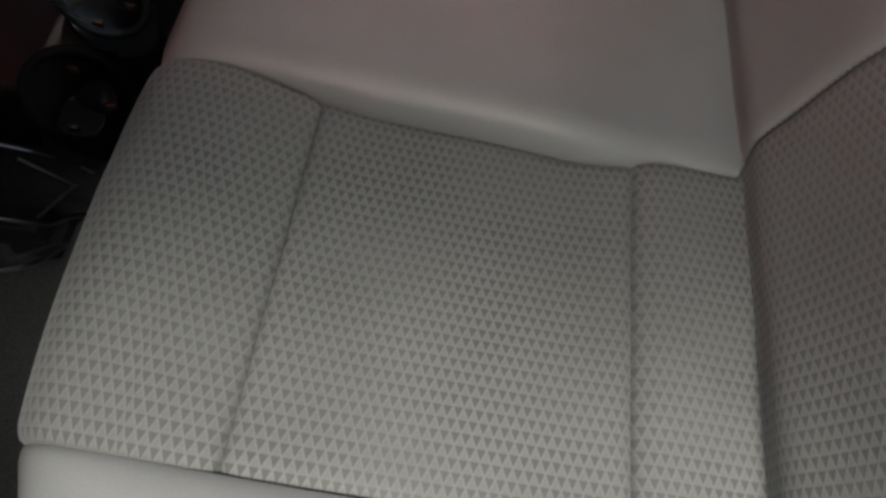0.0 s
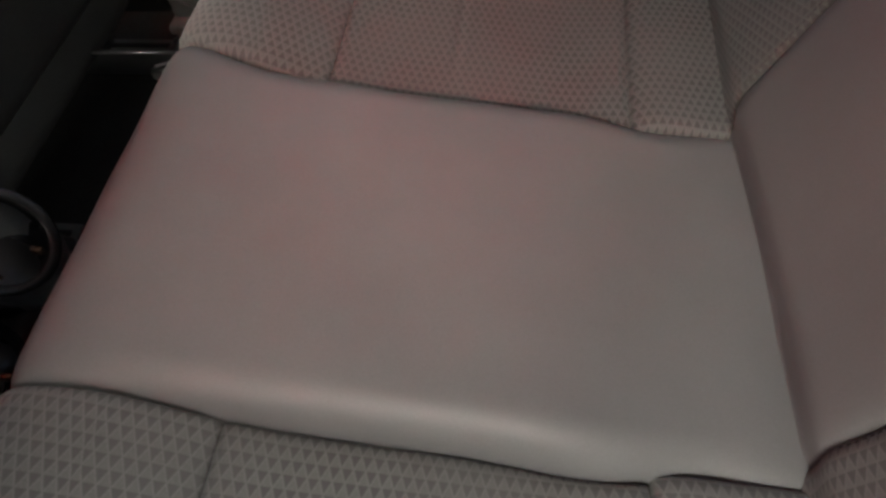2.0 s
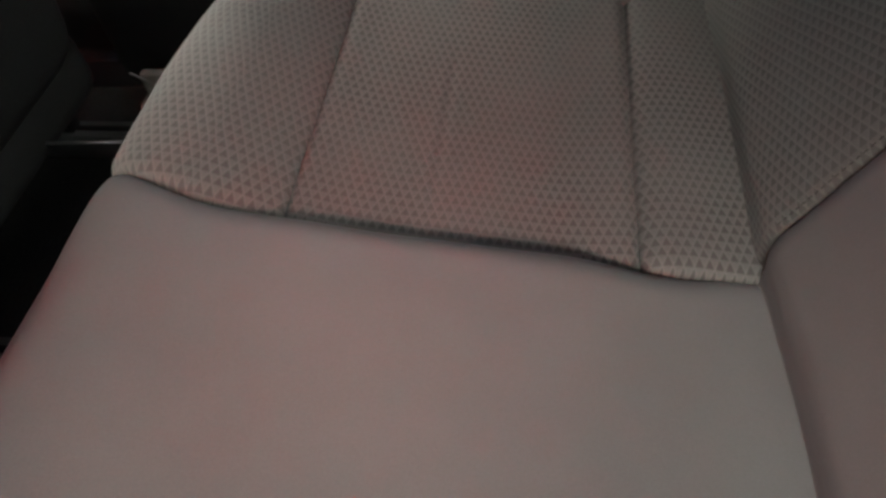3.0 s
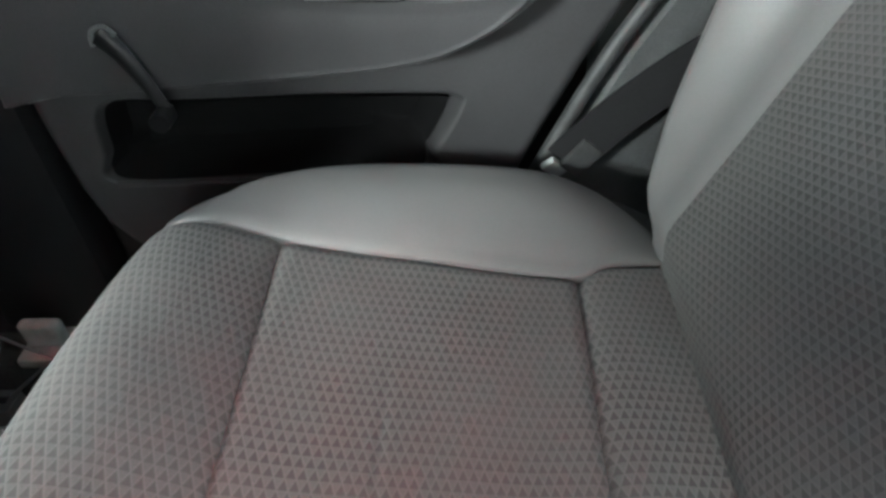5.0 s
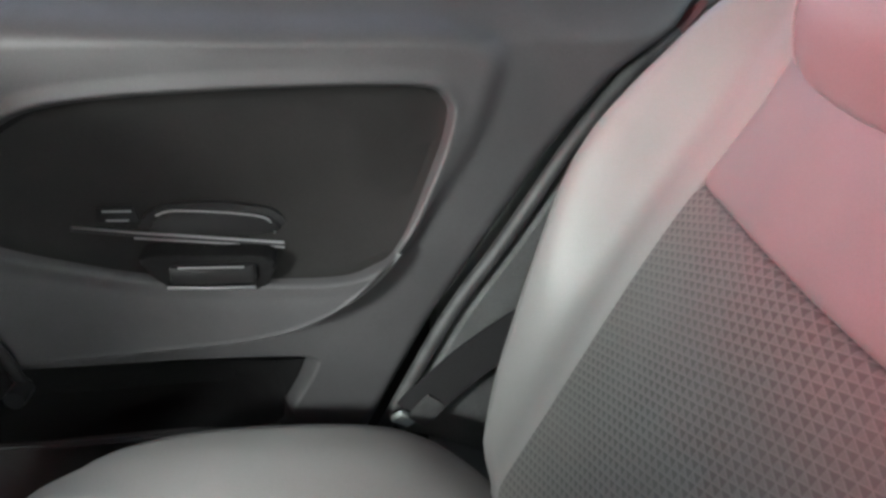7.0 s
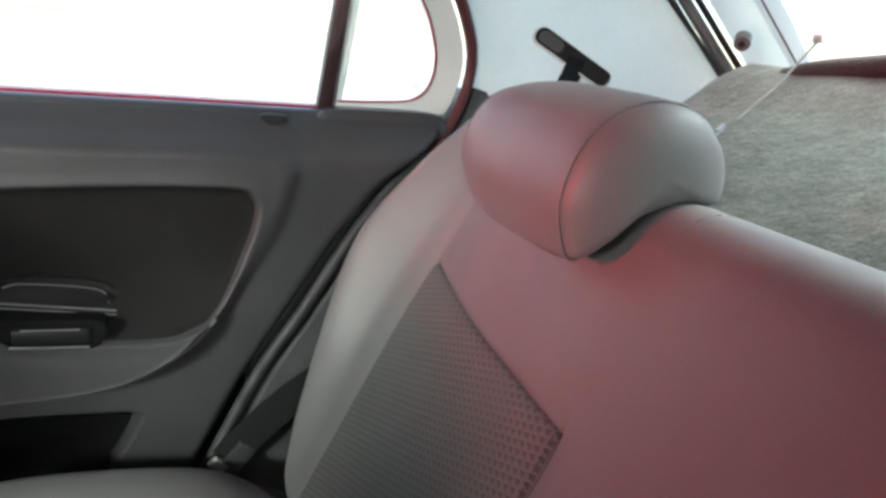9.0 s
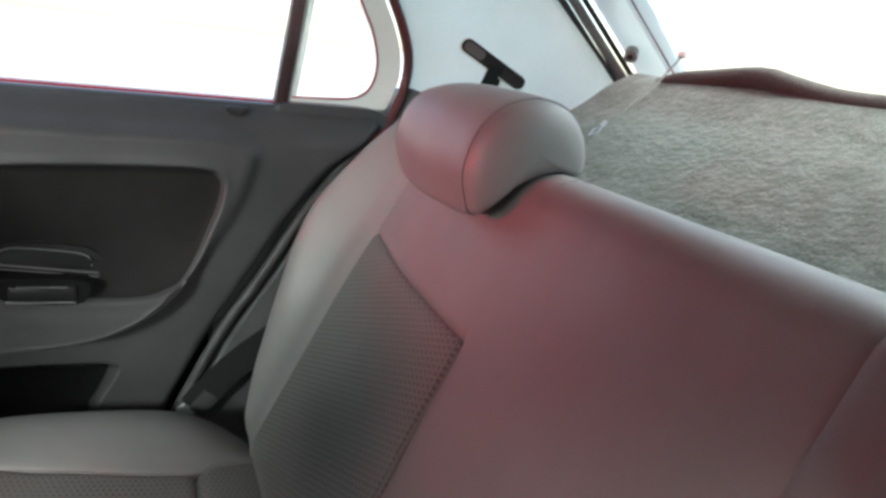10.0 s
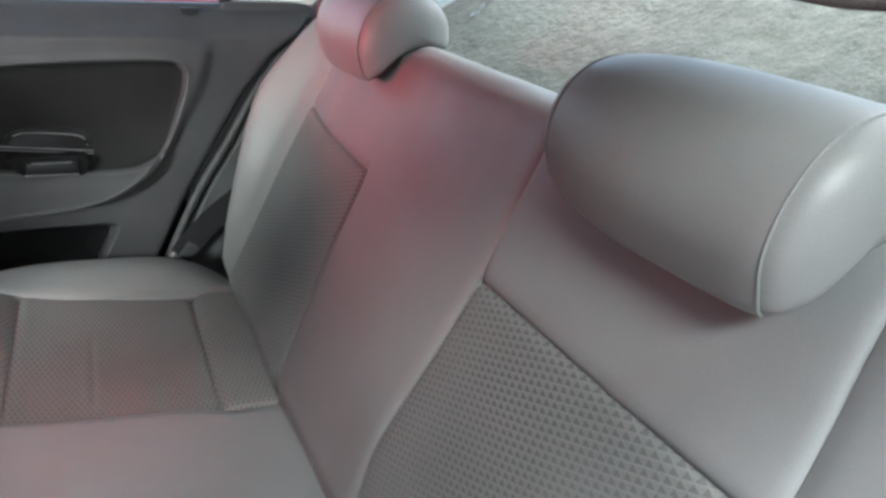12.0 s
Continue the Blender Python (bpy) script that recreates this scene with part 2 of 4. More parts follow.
def tube(points, radius, sides=8, flat=1.0, caps=True, up=Vector((0, 0, 1))):
    """A round or flattened bar along a line of points."""
    bm = bmesh.new()
    pts = [Vector(p) for p in points]
    rings = []
    for i, p in enumerate(pts):
        t = (pts[min(i + 1, len(pts) - 1)] - pts[max(i - 1, 0)]).normalized()
        a = t.cross(up)
        a = a.normalized() if a.length > 1e-4 else t.orthogonal().normalized()
        b = a.cross(t)
        rings.append([bm.verts.new(p + radius * (math.cos(2 * math.pi * k / sides) * a + flat * math.sin(2 * math.pi * k / sides) * b))
                      for k in range(sides)])
    for r0, r1 in zip(rings, rings[1:]):
        for k in range(sides):
            bm.faces.new((r0[k], r0[(k + 1) % sides], r1[(k + 1) % sides], r1[k]))
    if caps:
        bm.faces.new(rings[0]), bm.faces.new(rings[-1])
    return bm


def spaced(n, edge):
    """Parameters from 0 to 1, closer near both ends."""
    e = min(edge, 0.3)
    near = [0, 0.12 * e, 0.3 * e, 0.55 * e, 0.8 * e, e]
    return near + [e + (1 - 2 * e) * k / n for k in range(1, n)] + [1 - x for x in reversed(near)]


def pad(name, where, surface, mat, parent, size, edge=0.016, depth=(0.007,) * 4, skirt=0.03, puff=0.0, n=(18, 14), label="", fade=None, flatten=None):
    """A stuffed panel. where(u, v) gives a place on the surface, whose point and normal surface(a, b) tells; the panel rolls down
    by depth at its four edges (u=0, u=1, v=0, v=1) into the seam and has a skirt below it."""
    bm = bmesh.new()
    lay = bm.loops.layers.uv.new("UVMap")
    us, vs = spaced(n[0], edge / size[0]), spaced(n[1], edge / size[1])
    rows, flat = [], {}
    for u in us:
        row = []
        for v in vs:
            a, b = where(u, v)
            p, nn = surface(a, b)
            drop = 0
            for e, k in ((u * size[0], 0), ((1 - u) * size[0], 1), (v * size[1], 2), ((1 - v) * size[1], 3)):
                x = min(1, e / edge)
                drop += depth[k] * (fade(a, k) if fade else 1) * (1 - math.sqrt(1 - (1 - x) ** 2))
            lift = puff * math.sin(math.pi * u) ** 0.7 * math.sin(math.pi * v) ** 0.7 * (flatten(a) if flatten else 1)
            w = bm.verts.new(p + nn * (lift - drop))
            flat[w] = (a, b)
            row.append(w)
        rows.append(row)
    ring = [r[0] for r in rows] + rows[-1][1:] + [r[-1] for r in reversed(rows[:-1])] + list(reversed(rows[0][1:-1]))
    for r0, r1 in zip(rows, rows[1:]):
        for k in range(len(vs) - 1):
            bm.faces.new((r0[k], r1[k], r1[k + 1], r0[k + 1]))
    low = []
    for w in ring:
        a, b = flat[w]
        q = bm.verts.new(w.co - surface(a, b)[1] * skirt)
        flat[q] = (a, b)
        low.append(q)
    for k in range(len(ring)):
        j = (k + 1) % len(ring)
        bm.faces.new((ring[k], low[k], low[j], ring[j]))
    for f in bm.faces:
        for lp in f.loops:
            lp[lay].uv = flat[lp.vert]
    return part(name, bm, mat, parent, label)


# ---- rear seat: cushion ----
TOP_LINE = rounded([Vector(p) for p in ((0.54, 0.512), (0.43, 0.529), (0.30, 0.548), (0.22, 0.560), (0.155, 0.575), (0.115, 0.588), (0.085, 0.597), (0.055, 0.603), (0.03, 0.601), (0.009, 0.584),
                                        (-0.002, 0.548), (-0.006, 0.50), (-0.006, 0.42))], 12, False)
LINE_AT = []        # (a, point, normal) from front to rear; a equals x behind 0.09 and runs on as length over the front roll
length = 0.0
for k, p in enumerate(TOP_LINE):
    q = TOP_LINE[max(0, k - 1)]
    length += (p - q).length if p.x < 0.09 else 0.0
    t = (TOP_LINE[min(k + 1, len(TOP_LINE) - 1)] - q).normalized()
    LINE_AT.append((p.x if p.x >= 0.09 else 0.09 - length, p, Vector((t.y, -t.x))))
LINE_AT.reverse()


def cushion_surface(side, raise_by=None):
    """Point and normal of the cushion's top at a (see LINE_AT) and b metres from the centre line."""
    def s(a, b):
        for (a0, p0, n0), (a1, p1, n1) in zip(LINE_AT, LINE_AT[1:]):
            if a <= a1:
                break
        k = max(0, min(1, (a - a0) / (a1 - a0)))
        p, nn = p0.lerp(p1, k), n0.lerp(n1, k).normalized()
        nn = Vector((nn.x, 0, nn.y)) if nn.y >= -0.2 else Vector((-nn.x, 0, -nn.y))
        back = (0.034 if side > 0 else 0.022) * (max(0, abs(b) - 0.2) / 0.33) ** 2 * (1 - smooth(0.0, 0.15, a))
        return Vector((p.x + back, MID + side * b, p.y)) + nn * (raise_by(a, b) if raise_by else 0), nn
    return s


cushion = thing("rear_seat_cushion", "grey rear bench cushion, patterned cloth seats beside a smooth vinyl middle", "car seat", (0.25, MID, 0.30))
part("base", boxed((0.01, MID - 0.60, 0.30), (0.50, MID + 0.60, 0.505), 0.03), SEATDARK, cushion)
INNER, SEAM_F, SEAM_R = 0.157, 0.155, 0.428
TIP = {-1: INNER - 0.008, 1: INNER}
OUTERS = {-1: 0.467, 1: 0.525}    # where the cloth ends on either side


def hump(a, b):
    return 0.034 * smooth(0.06, 0.2, a) * (1 - smooth(0.36, 0.47, a))


def far_edge(a):
    return INNER + 0.03 * (1 - smooth(-0.06, 0.13, a))


def near_edge(a):
    return INNER - 0.006 * smooth(-0.05, 0.1, a) * (1 - smooth(0.30, 0.41, a)) - 0.008 * smooth(0.40, 0.47, a)


def middle_place(u, v):
    a = -0.06 + 0.595 * u
    near = -near_edge(a)
    return a, near + (far_edge(a) - near) * v


def draw_in(a, side):
    return 0.012 * smooth(0.2, 0.42, a) * (1 - smooth(SEAM_R, SEAM_R + 0.03, a)) if side > 0 else 0.0


def outer_edge(a, side):
    return OUTERS[side] - draw_in(a, side) - (0.026 if side > 0 else 0.0) * (1 - smooth(-0.06, 0.12, a)) + 0.02 * smooth(SEAM_R, 0.5, a)


def front_place(side):
    def place(u, v):
        a = -0.06 + (SEAM_F + 0.06) * u
        inner = far_edge(a) if side > 0 else near_edge(a)
        return a, inner + (outer_edge(a, side) - inner) * v
    return place


pad("middle_panel", middle_place, cushion_surface(1, lambda a, b: 0.4 * hump(a, b) + 0.0022 * noise.noise((a * 11, b * 11, 0))), VINYL, cushion,
    (0.565, 2 * INNER), edge=0.03, depth=(0.0, 0.008, 0.030, 0.022), n=(40, 20), fade=lambda a, k: 0.3 + 0.7 * smooth(0.0, 0.12, a) * (1 - smooth(0.42, 0.5, a)) if k > 1 else 1, label="smooth grey vinyl middle panel")
BOLSTER_EDGE = eased([(-0.05, 0.53), (0.0, 0.54), (0.06, 0.570), (0.12, 0.608), (0.18, 0.638), (0.25, 0.655), (0.36, 0.662), (0.43, 0.652), (0.49, 0.622), (0.54, 0.585)])
BOLSTER_CREST = eased([(-0.06, -0.024), (0.0, -0.024), (0.046, -0.015), (0.10, 0.0), (0.154, 0.013), (0.212, 0.021), (0.27, 0.025), (0.346, 0.029), (0.41, 0.028), (0.465, 0.014),
                       (0.54, -0.02)])
for side in (-1, 1):
    OUTER = OUTERS[side]
    def dished(a, b):
        crease = -0.0016 * math.exp(-((a - 0.262 - 0.1 * (b - 0.3) ** 2) / 0.0045) ** 2) * smooth(0.19, 0.24, b) * (1 - smooth(0.34, 0.42, b)) if side > 0 else 0
        return -0.5 * hump(a, b) * (1 - 0.8 * smooth(INNER + 0.08, OUTER, b)) + crease + 0.0016 * noise.noise((a * 14, b * 14 * side, 3))

    flat = cushion_surface(side, dished)
    pad("front_cloth_panel", front_place(side), flat, CLOTH, cushion,
        (0.2, 0.35), depth=(0, 0.008, 0.008, 0.006), puff=0.005, n=(24, 20))
    def seat_place(u, v):
        a = SEAM_F + (SEAM_R - SEAM_F) * u
        inner = INNER if side > 0 else near_edge(a)
        return a, inner + (OUTER - draw_in(a, side) - inner) * v

    pad("seat_cloth_panel", seat_place, flat, CLOTH, cushion,
        (0.27, 0.36), depth=(0.007, 0.012, 0.009, 0.007), n=(100, 30))
    pad("rear_cloth_panel", lambda u, v: (SEAM_R + (0.535 - SEAM_R) * u, TIP[side] + (OUTER + 0.02 * u - draw_in(SEAM_R + (0.535 - SEAM_R) * u, side) - TIP[side]) * v), flat, CLOTH, cushion,
        (0.08, 0.36), depth=(0.011, 0.008, 0.008, 0.006), n=(10, 24))

    def bolster_place(u, v):
        a = -0.05 + 0.585 * u
        inner = outer_edge(a, side)
        outer = lerp_table(BOLSTER_EDGE, a)
        return a, inner + (outer - inner) * v

    def bolster_raise(a, b):
        v = max(0, (b - OUTER) / (0.135 if side > 0 else 0.19))
        return lerp_table(BOLSTER_CREST, a) * min(1, 0.12 + 0.88 * math.sin(min(1, v * 1.7) * 1.5708)) - 0.04 * max(0, v - 0.55) ** 2

    pad("side_bolster", bolster_place, cushion_surface(side, bolster_raise), VINYL, cushion, (0.56, 0.10), edge=0.02,
        depth=(0, 0.008, 0.006, 0.03), skirt=0.09, n=(36, 14), label="smooth grey vinyl side bolster")

# ---- rear seat: backrest ----
ROLL_S, ROLL_R = 0.510, 0.045


def back_surface(side):
    def s(a, b):
        y = MID + side * b
        back = (0.034 if side > 0 else 0.012) * min(1.2, max(0, a / 0.36)) * (max(0, abs(b) - 0.15) / 0.43) ** 2.5
        back += 0.020 * (1 - smooth(-0.04, 0.02, a)) ** 1.3 + 0.0018 * noise.noise((a * 9, b * side * 9, 7))
        back += 0.012 * (1 - smooth(0.02, 0.14, a)) * (1 - smooth(-0.16, 0.16, y))
        t, nn = Vector((SIN, 0, COS)), Vector((-COS, 0, SIN))
        base = Vector((0.505 + back, y, 0.545))
        if a <= ROLL_S:
            return base + t * a, nn
        th = (a - ROLL_S) / ROLL_R
        k = nn * math.cos(th) + t * math.sin(th)
        return base + t * ROLL_S - nn * ROLL_R + k * ROLL_R, k
    return s


backrest = thing("rear_bench_back", "grey rear backrest with vinyl middle and bolsters and patterned cloth inserts", "car seat", (0.6, MID, 0.5))
core = boxed((0.02, -0.58, 0.0), (0.06, 0.58, 0.47), 0.02)
for v in core.verts:
    v.co = Vector((0.575, MID, 0.50)) + Vector((v.co.x + SIN * v.co.z, v.co.y, COS * v.co.z))
part("back_core", core, SEATDARK, backrest)
TOP = ROLL_S + 2.3 * ROLL_R
INS = 0.356


def inner_line(a, side):
    base = 0.168 if side > 0 else 0.134
    return base + ((0.177 if side > 0 else 0.166) - base) * smooth(0 if side > 0 else 0.08, INS, a)


def outer_line(a, side):
    return (0.548 if side > 0 else 0.466) + (0.042 if side > 0 else 0.056) * smooth(-0.05, INS, a) - (0.006 if side > 0 else 0.012) * smooth(INS, ROLL_S, a)


def mid_place(u, v):
    a = -0.05 + (TOP + 0.05) * u
    w0, w1 = -inner_line(a, -1), inner_line(a, 1)
    return a, w0 + (w1 - w0) * v


pad("middle_panel", mid_place, back_surface(1), VINYL, backrest, (TOP, 0.33), edge=0.02, depth=(0, 0, 0.006, 0.006), puff=0.010, n=(44, 20),
    fade=lambda a, k: 1 - (1.0 if k == 3 else 0.6) * smooth(INS - 0.02, INS + 0.025, a), flatten=lambda a: 1 - smooth(INS - 0.10, INS + 0.03, a),
    label="smooth grey vinyl middle panel")
STAND_FAR = eased([(-0.05, 0.0), (0.0, 0.010), (0.1, 0.036), (0.2, 0.066), (0.32, 0.096), (0.42, 0.086), (0.5, 0.062), (0.6, 0.03)])
STAND_NEAR = eased([(-0.05, 0.0), (0.0, 0.012), (0.1, 0.038), (0.2, 0.05), (0.32, 0.05), (0.42, 0.04), (0.5, 0.022), (0.6, 0.0)])
BACK_WIDE = eased([(-0.05, 0.03), (0.0, 0.072), (0.05, 0.098), (0.10, 0.112), (0.2, 0.115), (0.36, 0.112), (0.45, 0.11), (0.52, 0.09), (0.7, 0.05)])
for side in (-1, 1):
    surf = back_surface(side)

    ins = INS if side > 0 else INS - 0.007

    def insert_place(u, v):
        a = -0.05 + (ins + 0.05) * u
        return a, inner_line(a, side) + (outer_line(a, side) - inner_line(a, side)) * v

    def upper_place(u, v):
        a = ins + (TOP - ins) * u
        return a, inner_line(a, side) + (outer_line(a, side) - inner_line(a, side)) * v

    def bolster_back(u, v):
        a = -0.05 + (TOP - 0.03) * u
        wide = (0.0 if side > 0 else 0.06) + lerp_table(BACK_WIDE, a)
        return a, outer_line(a, side) + wide * v

    pad("cloth_insert", insert_place, surf, CLOTH, backrest, (0.41, 0.40), depth=(0, 0.007, 0.008, 0.008), n=(28, 24))
    pad("upper_panel", upper_place, surf, VINYL, backrest, (0.24, 0.40), depth=(0.006, 0, 0.006, 0.007), n=(24, 20), fade=lambda a, k: 1 - (1.0 if side > 0 else 0.6) * smooth(INS - 0.02, INS + 0.025, a) if k == 2 else 1,
        label="smooth grey vinyl upper panel")
    def winged(a, b):
        """The bolster stands forward of the backrest towards the door."""
        p, nn = surf(a, b)
        v = (b - outer_line(a, side)) / (0.11 if side > 0 else 0.17)
        stand = lerp_table(STAND_FAR if side > 0 else STAND_NEAR, a)
        return p + nn * stand * (0.12 * smooth(0, 0.15, v) + 0.88 * smooth(0.14, 0.80, v) - 0.6 * smooth(0.8, 1.25, v)), nn

    pad("side_bolster", bolster_back, winged, VINYL, backrest, (0.55, 0.08), edge=0.028, depth=(0, 0.01, 0.005, 0.03), skirt=0.12, puff=0.0, n=(36, 18),
        label="smooth grey vinyl side bolster")

# ---- stitching ----
def stitches(path, parent, step=0.0058, length=0.0036, radius=0.0005):
    """A row of thread stitches; path is a list of (point, normal)."""
    bm = bmesh.new()
    run, nxt = 0.0, 0.0
    for (p0, n0), (p1, n1) in zip(path, path[1:]):
        seg = (p1 - p0).length
        while nxt < run + seg:
            k = (nxt - run) / seg
            p, nn, t = p0.lerp(p1, k), n0.lerp(n1, k).normalized(), (p1 - p0).normalized()
            a = nn.cross(t)
            ends = []
            for e in (-0.5, 0.5):
                q = p + t * length * e + nn * 0.0002
                ends.append([bm.verts.new(q + a * radius * x + nn * radius * y) for x, y in ((-1, 0), (0, 1), (1, 0))])
            for i in range(2):
                bm.faces.new((ends[0][i], ends[0][i + 1], ends[1][i + 1], ends[1][i]))
            nxt += step
        run += seg
    return part("stitching", bm, THREAD, parent, "dark seam stitching")


for side in (-1, 1):
    surf = back_surface(side)
    stitches([surf(a, inner_line(a, side) + 0.0045) for a in [0.02 + (INS - 0.02) * k / 30 for k in range(31)]], backrest)

# ---- headrests ----
PROFILE = [(0.672, 0.983), (0.657, 1.005), (0.653, 1.035), (0.665, 1.072), (0.690, 1.098), (0.728, 1.110), (0.765, 1.103), (0.790, 1.080),
           (0.800, 1.052), (0.795, 1.030), (0.760, 1.030), (0.715, 1.016)]


def headrest():
    hr = thing("headrest", "grey vinyl headrest with piped edges hugging the backrest top", "headrest", (0.72, MID, 1.0), group="rear headrests")
    prof = [Vector((p.x, 0, p.y)) for p in rounded([Vector((a, b)) for a, b in PROFILE], 5)]
    mid = Vector((0.725, 0, 1.055))

    def rings(stations, cap=False):
        bm = bmesh.new()
        loops = []
        for y, k in stations:
            loops.append([bm.verts.new(Vector((mid.x + (p.x - mid.x) * k, MID + y, mid.z + (p.z - mid.z) * k))) for p in prof])
        for r0, r1 in zip(loops, loops[1:]):
            for i in range(len(prof)):
                j = (i + 1) % len(prof)
                bm.faces.new((r0[i], r0[j], r1[j], r1[i]))
        if cap:
            bm.faces.new(loops[-1])
        return bm

    h = 0.118
    part("cover", rings([(-h, 0.965), (-h + 0.005, 0.982), (-h * 0.85, 1.0), (-h * 0.65, 1.016), (-h * 0.35, 1.028), (0, 1.040), (h * 0.30, 1.026), (h * 0.50, 0.998), (h * 0.70, 0.955), (h * 0.86, 0.900),
                         (h - 0.006, 0.852), (h, 0.818)]), VINYL, hr)
    for e, k in ((-1, 1.0), (1, 0.853)):
        part("side_panel", rings([(e * (h - 0.004), 0.955 * k), (e * (h + 0.004), 0.94 * k), (e * (h + 0.012), 0.87 * k), (e * (h + 0.020), 0.7 * k), (e * (h + 0.025), 0.4),
                                  (e * (h + 0.0265), 0.1)], True), VINYL, hr)
        loop = [Vector((mid.x + (p.x - mid.x) * 0.962 * k, MID + e * (h + 0.001), mid.z + (p.z - mid.z) * 0.962 * k)) for p in prof]
        part("piping", tube(loop + loop[:1], 0.0011, 6, caps=False, up=Vector((0, 1, 0))), PIPING, hr)
    return hr


h0 = headrest()
h0.location.y = MID + 0.349
copy_thing(h0, Matrix.Translation((0.72, MID - 0.349, 0.996)))

# ---- far rear door ----
DOOR_Y = 0.628
REAR_EDGE = [(0.30, 0.26), (0.504, 0.38), (0.65, 0.452), (0.753, 0.515), (0.861, 0.583), (0.94, 0.645), (0.985, 0.706), (1.01, 0.732), (1.05, 0.742)]
FRONT_EDGE = [(0.20, 0.05), (0.36, -0.06), (0.418, -0.114), (0.45, -0.137), (0.50, -0.150), (0.58, -0.158), (0.70, -0.162), (1.05, -0.165)]
OVAL = [(-0.024, 0.81), (-0.005, 0.855), (0.035, 0.895), (0.10, 0.919), (0.25, 0.931), (0.43, 0.934), (0.468, 0.920), (0.470, 0.890), (0.452, 0.835),
        (0.424, 0.772), (0.395, 0.748), (0.34, 0.736), (0.185, 0.744), (0.077, 0.764), (0.0, 0.786)]
RIDGE = [(-0.30, 0.640), (-0.087, 0.645), (0.011, 0.649), (0.161, 0.657), (0.261, 0.665), (0.325, 0.683), (0.388, 0.724), (0.436, 0.785), (0.488, 0.868),
         (0.512, 0.93), (0.513, 0.962), (0.47, 0.981), (0.3, 0.985), (-0.3, 0.976)]
POCKET = [(-0.075, 0.612), (0.02, 0.616), (0.257, 0.618), (0.315, 0.612), (0.318, 0.595), (0.29, 0.545), (0.27, 0.522), (0.10, 0.517), (-0.09, 0.513), (-0.095, 0.55)]


def signed_distance(poly, x, z):
    """Distance to a closed outline, negative inside; x and z are arrays."""
    best, inside = np.full(x.shape, 9.0), np.zeros(x.shape, bool)
    for i in range(len(poly)):
        ax, az = poly[i - 1]
        bx, bz = poly[i]
        dx, dz = bx - ax, bz - az
        k = np.clip(((x - ax) * dx + (z - az) * dz) / (dx * dx + dz * dz + 1e-12), 0, 1)
        best = np.minimum(best, np.hypot(x - ax - k * dx, z - az - k * dz))
        if abs(dz) > 1e-9:
            inside ^= ((az > z) != (bz > z)) & (x < dx * (z - az) / dz + ax)
    return np.where(inside, -best, best)


def nsmooth(a, b, x):
    k = np.clip((x - a) / (b - a), 0, 1)
    return k * k * (3 - 2 * k)


oval_line = [tuple(p) for p in rounded([Vector(p) for p in OVAL], 8)]
ridge_line = [tuple(p) for p in rounded([Vector(p) for p in RIDGE], 8)]
pocket_line = [tuple(p) for p in rounded([Vector(p) for p in POCKET], 8)]


def door_relief(x, z):
    """How far the door's trim stands out towards the cabin at x, z (arrays)."""
    ridge = signed_distance(ridge_line, x, z)
    oval = signed_distance(oval_line, x, z)
    pocket = signed_distance(pocket_line, x, z)
    arm = 0.012 + 0.030 * nsmooth(0.85, 0.70, z)
    low = nsmooth(0.80, 0.70, z)
    wide = 0.016 - 0.010 * low
    out = arm * nsmooth(1, -1, ridge / wide) + (0.003 + 0.005 * low) * np.exp(-(ridge / (0.012 - 0.0075 * low)) ** 2)
    out += 0.003 * nsmooth(0.02, 0.0, oval) * nsmooth(0.0, 0.004, oval)
    out -= 0.020 * nsmooth(0.003, -0.009, oval)
    out -= 0.075 * nsmooth(0.003, -0.014 - 0.022 * nsmooth(0.16, 0.28, x), pocket)
    out -= 0.035 * nsmooth(0.97, 1.03, z)
    return out


def door_point(x, z, proud=0.0):
    r = float(door_relief(np.array([x]), np.array([z]))[0])
    return Vector((x, DOOR_Y - r - proud, z))


door = thing("rear_door", "closed dark grey plastic rear door with winder and oval cloth inset", "car door", (0.25, DOOR_Y, 0.45))
nz, nx = 330, 330
zs = np.linspace(0.30, 1.028, nz)
grid_x = np.array([[lerp_table(FRONT_EDGE, z) + (lerp_table(REAR_EDGE, z) - lerp_table(FRONT_EDGE, z)) * k / (nx - 1) for k in range(nx)] for z in zs])
grid_z = np.repeat(zs[:, None], nx, 1)
edge_in = np.minimum(np.arange(nx)[None, :], nx - 1 - np.arange(nx)[None, :]) / (nx - 1) * 0.7
relief = door_relief(grid_x, grid_z) - 0.02 * (1 - np.sqrt(1 - (1 - np.clip(edge_in / 0.02, 0, 1)) ** 2))
top_in = np.clip((1.028 - grid_z) / 0.02, 0, 1)
relief -= 0.02 * (1 - np.sqrt(1 - (1 - top_in) ** 2))
pts = np.stack([grid_x, DOOR_Y - relief, grid_z], -1).reshape(-1, 3)
ring = [k for k in range(nx)] + [i * nx + nx - 1 for i in range(1, nz)] + [(nz - 1) * nx + k for k in range(nx - 2, -1, -1)] + [i * nx for i in range(nz - 2, 0, -1)]
back_ring = pts[ring].copy()
back_ring[:, 1] = 0.725
faces = [(i * nx + k, i * nx + k + 1, (i + 1) * nx + k + 1, (i + 1) * nx + k) for i in range(nz - 1) for k in range(nx - 1)]
first = nz * nx
faces += [(ring[k], first + k, first + (k + 1) % len(ring), ring[(k + 1) % len(ring)]) for k in range(len(ring))]
me = bpy.data.meshes.new("trim_panel")
me.from_pydata(np.concatenate([pts, back_ring]).tolist(), [], faces)
me.materials.append(DOOR)
me.polygons.foreach_set("use_smooth", [True] * len(me.polygons))
panel = new("trim_panel", me)
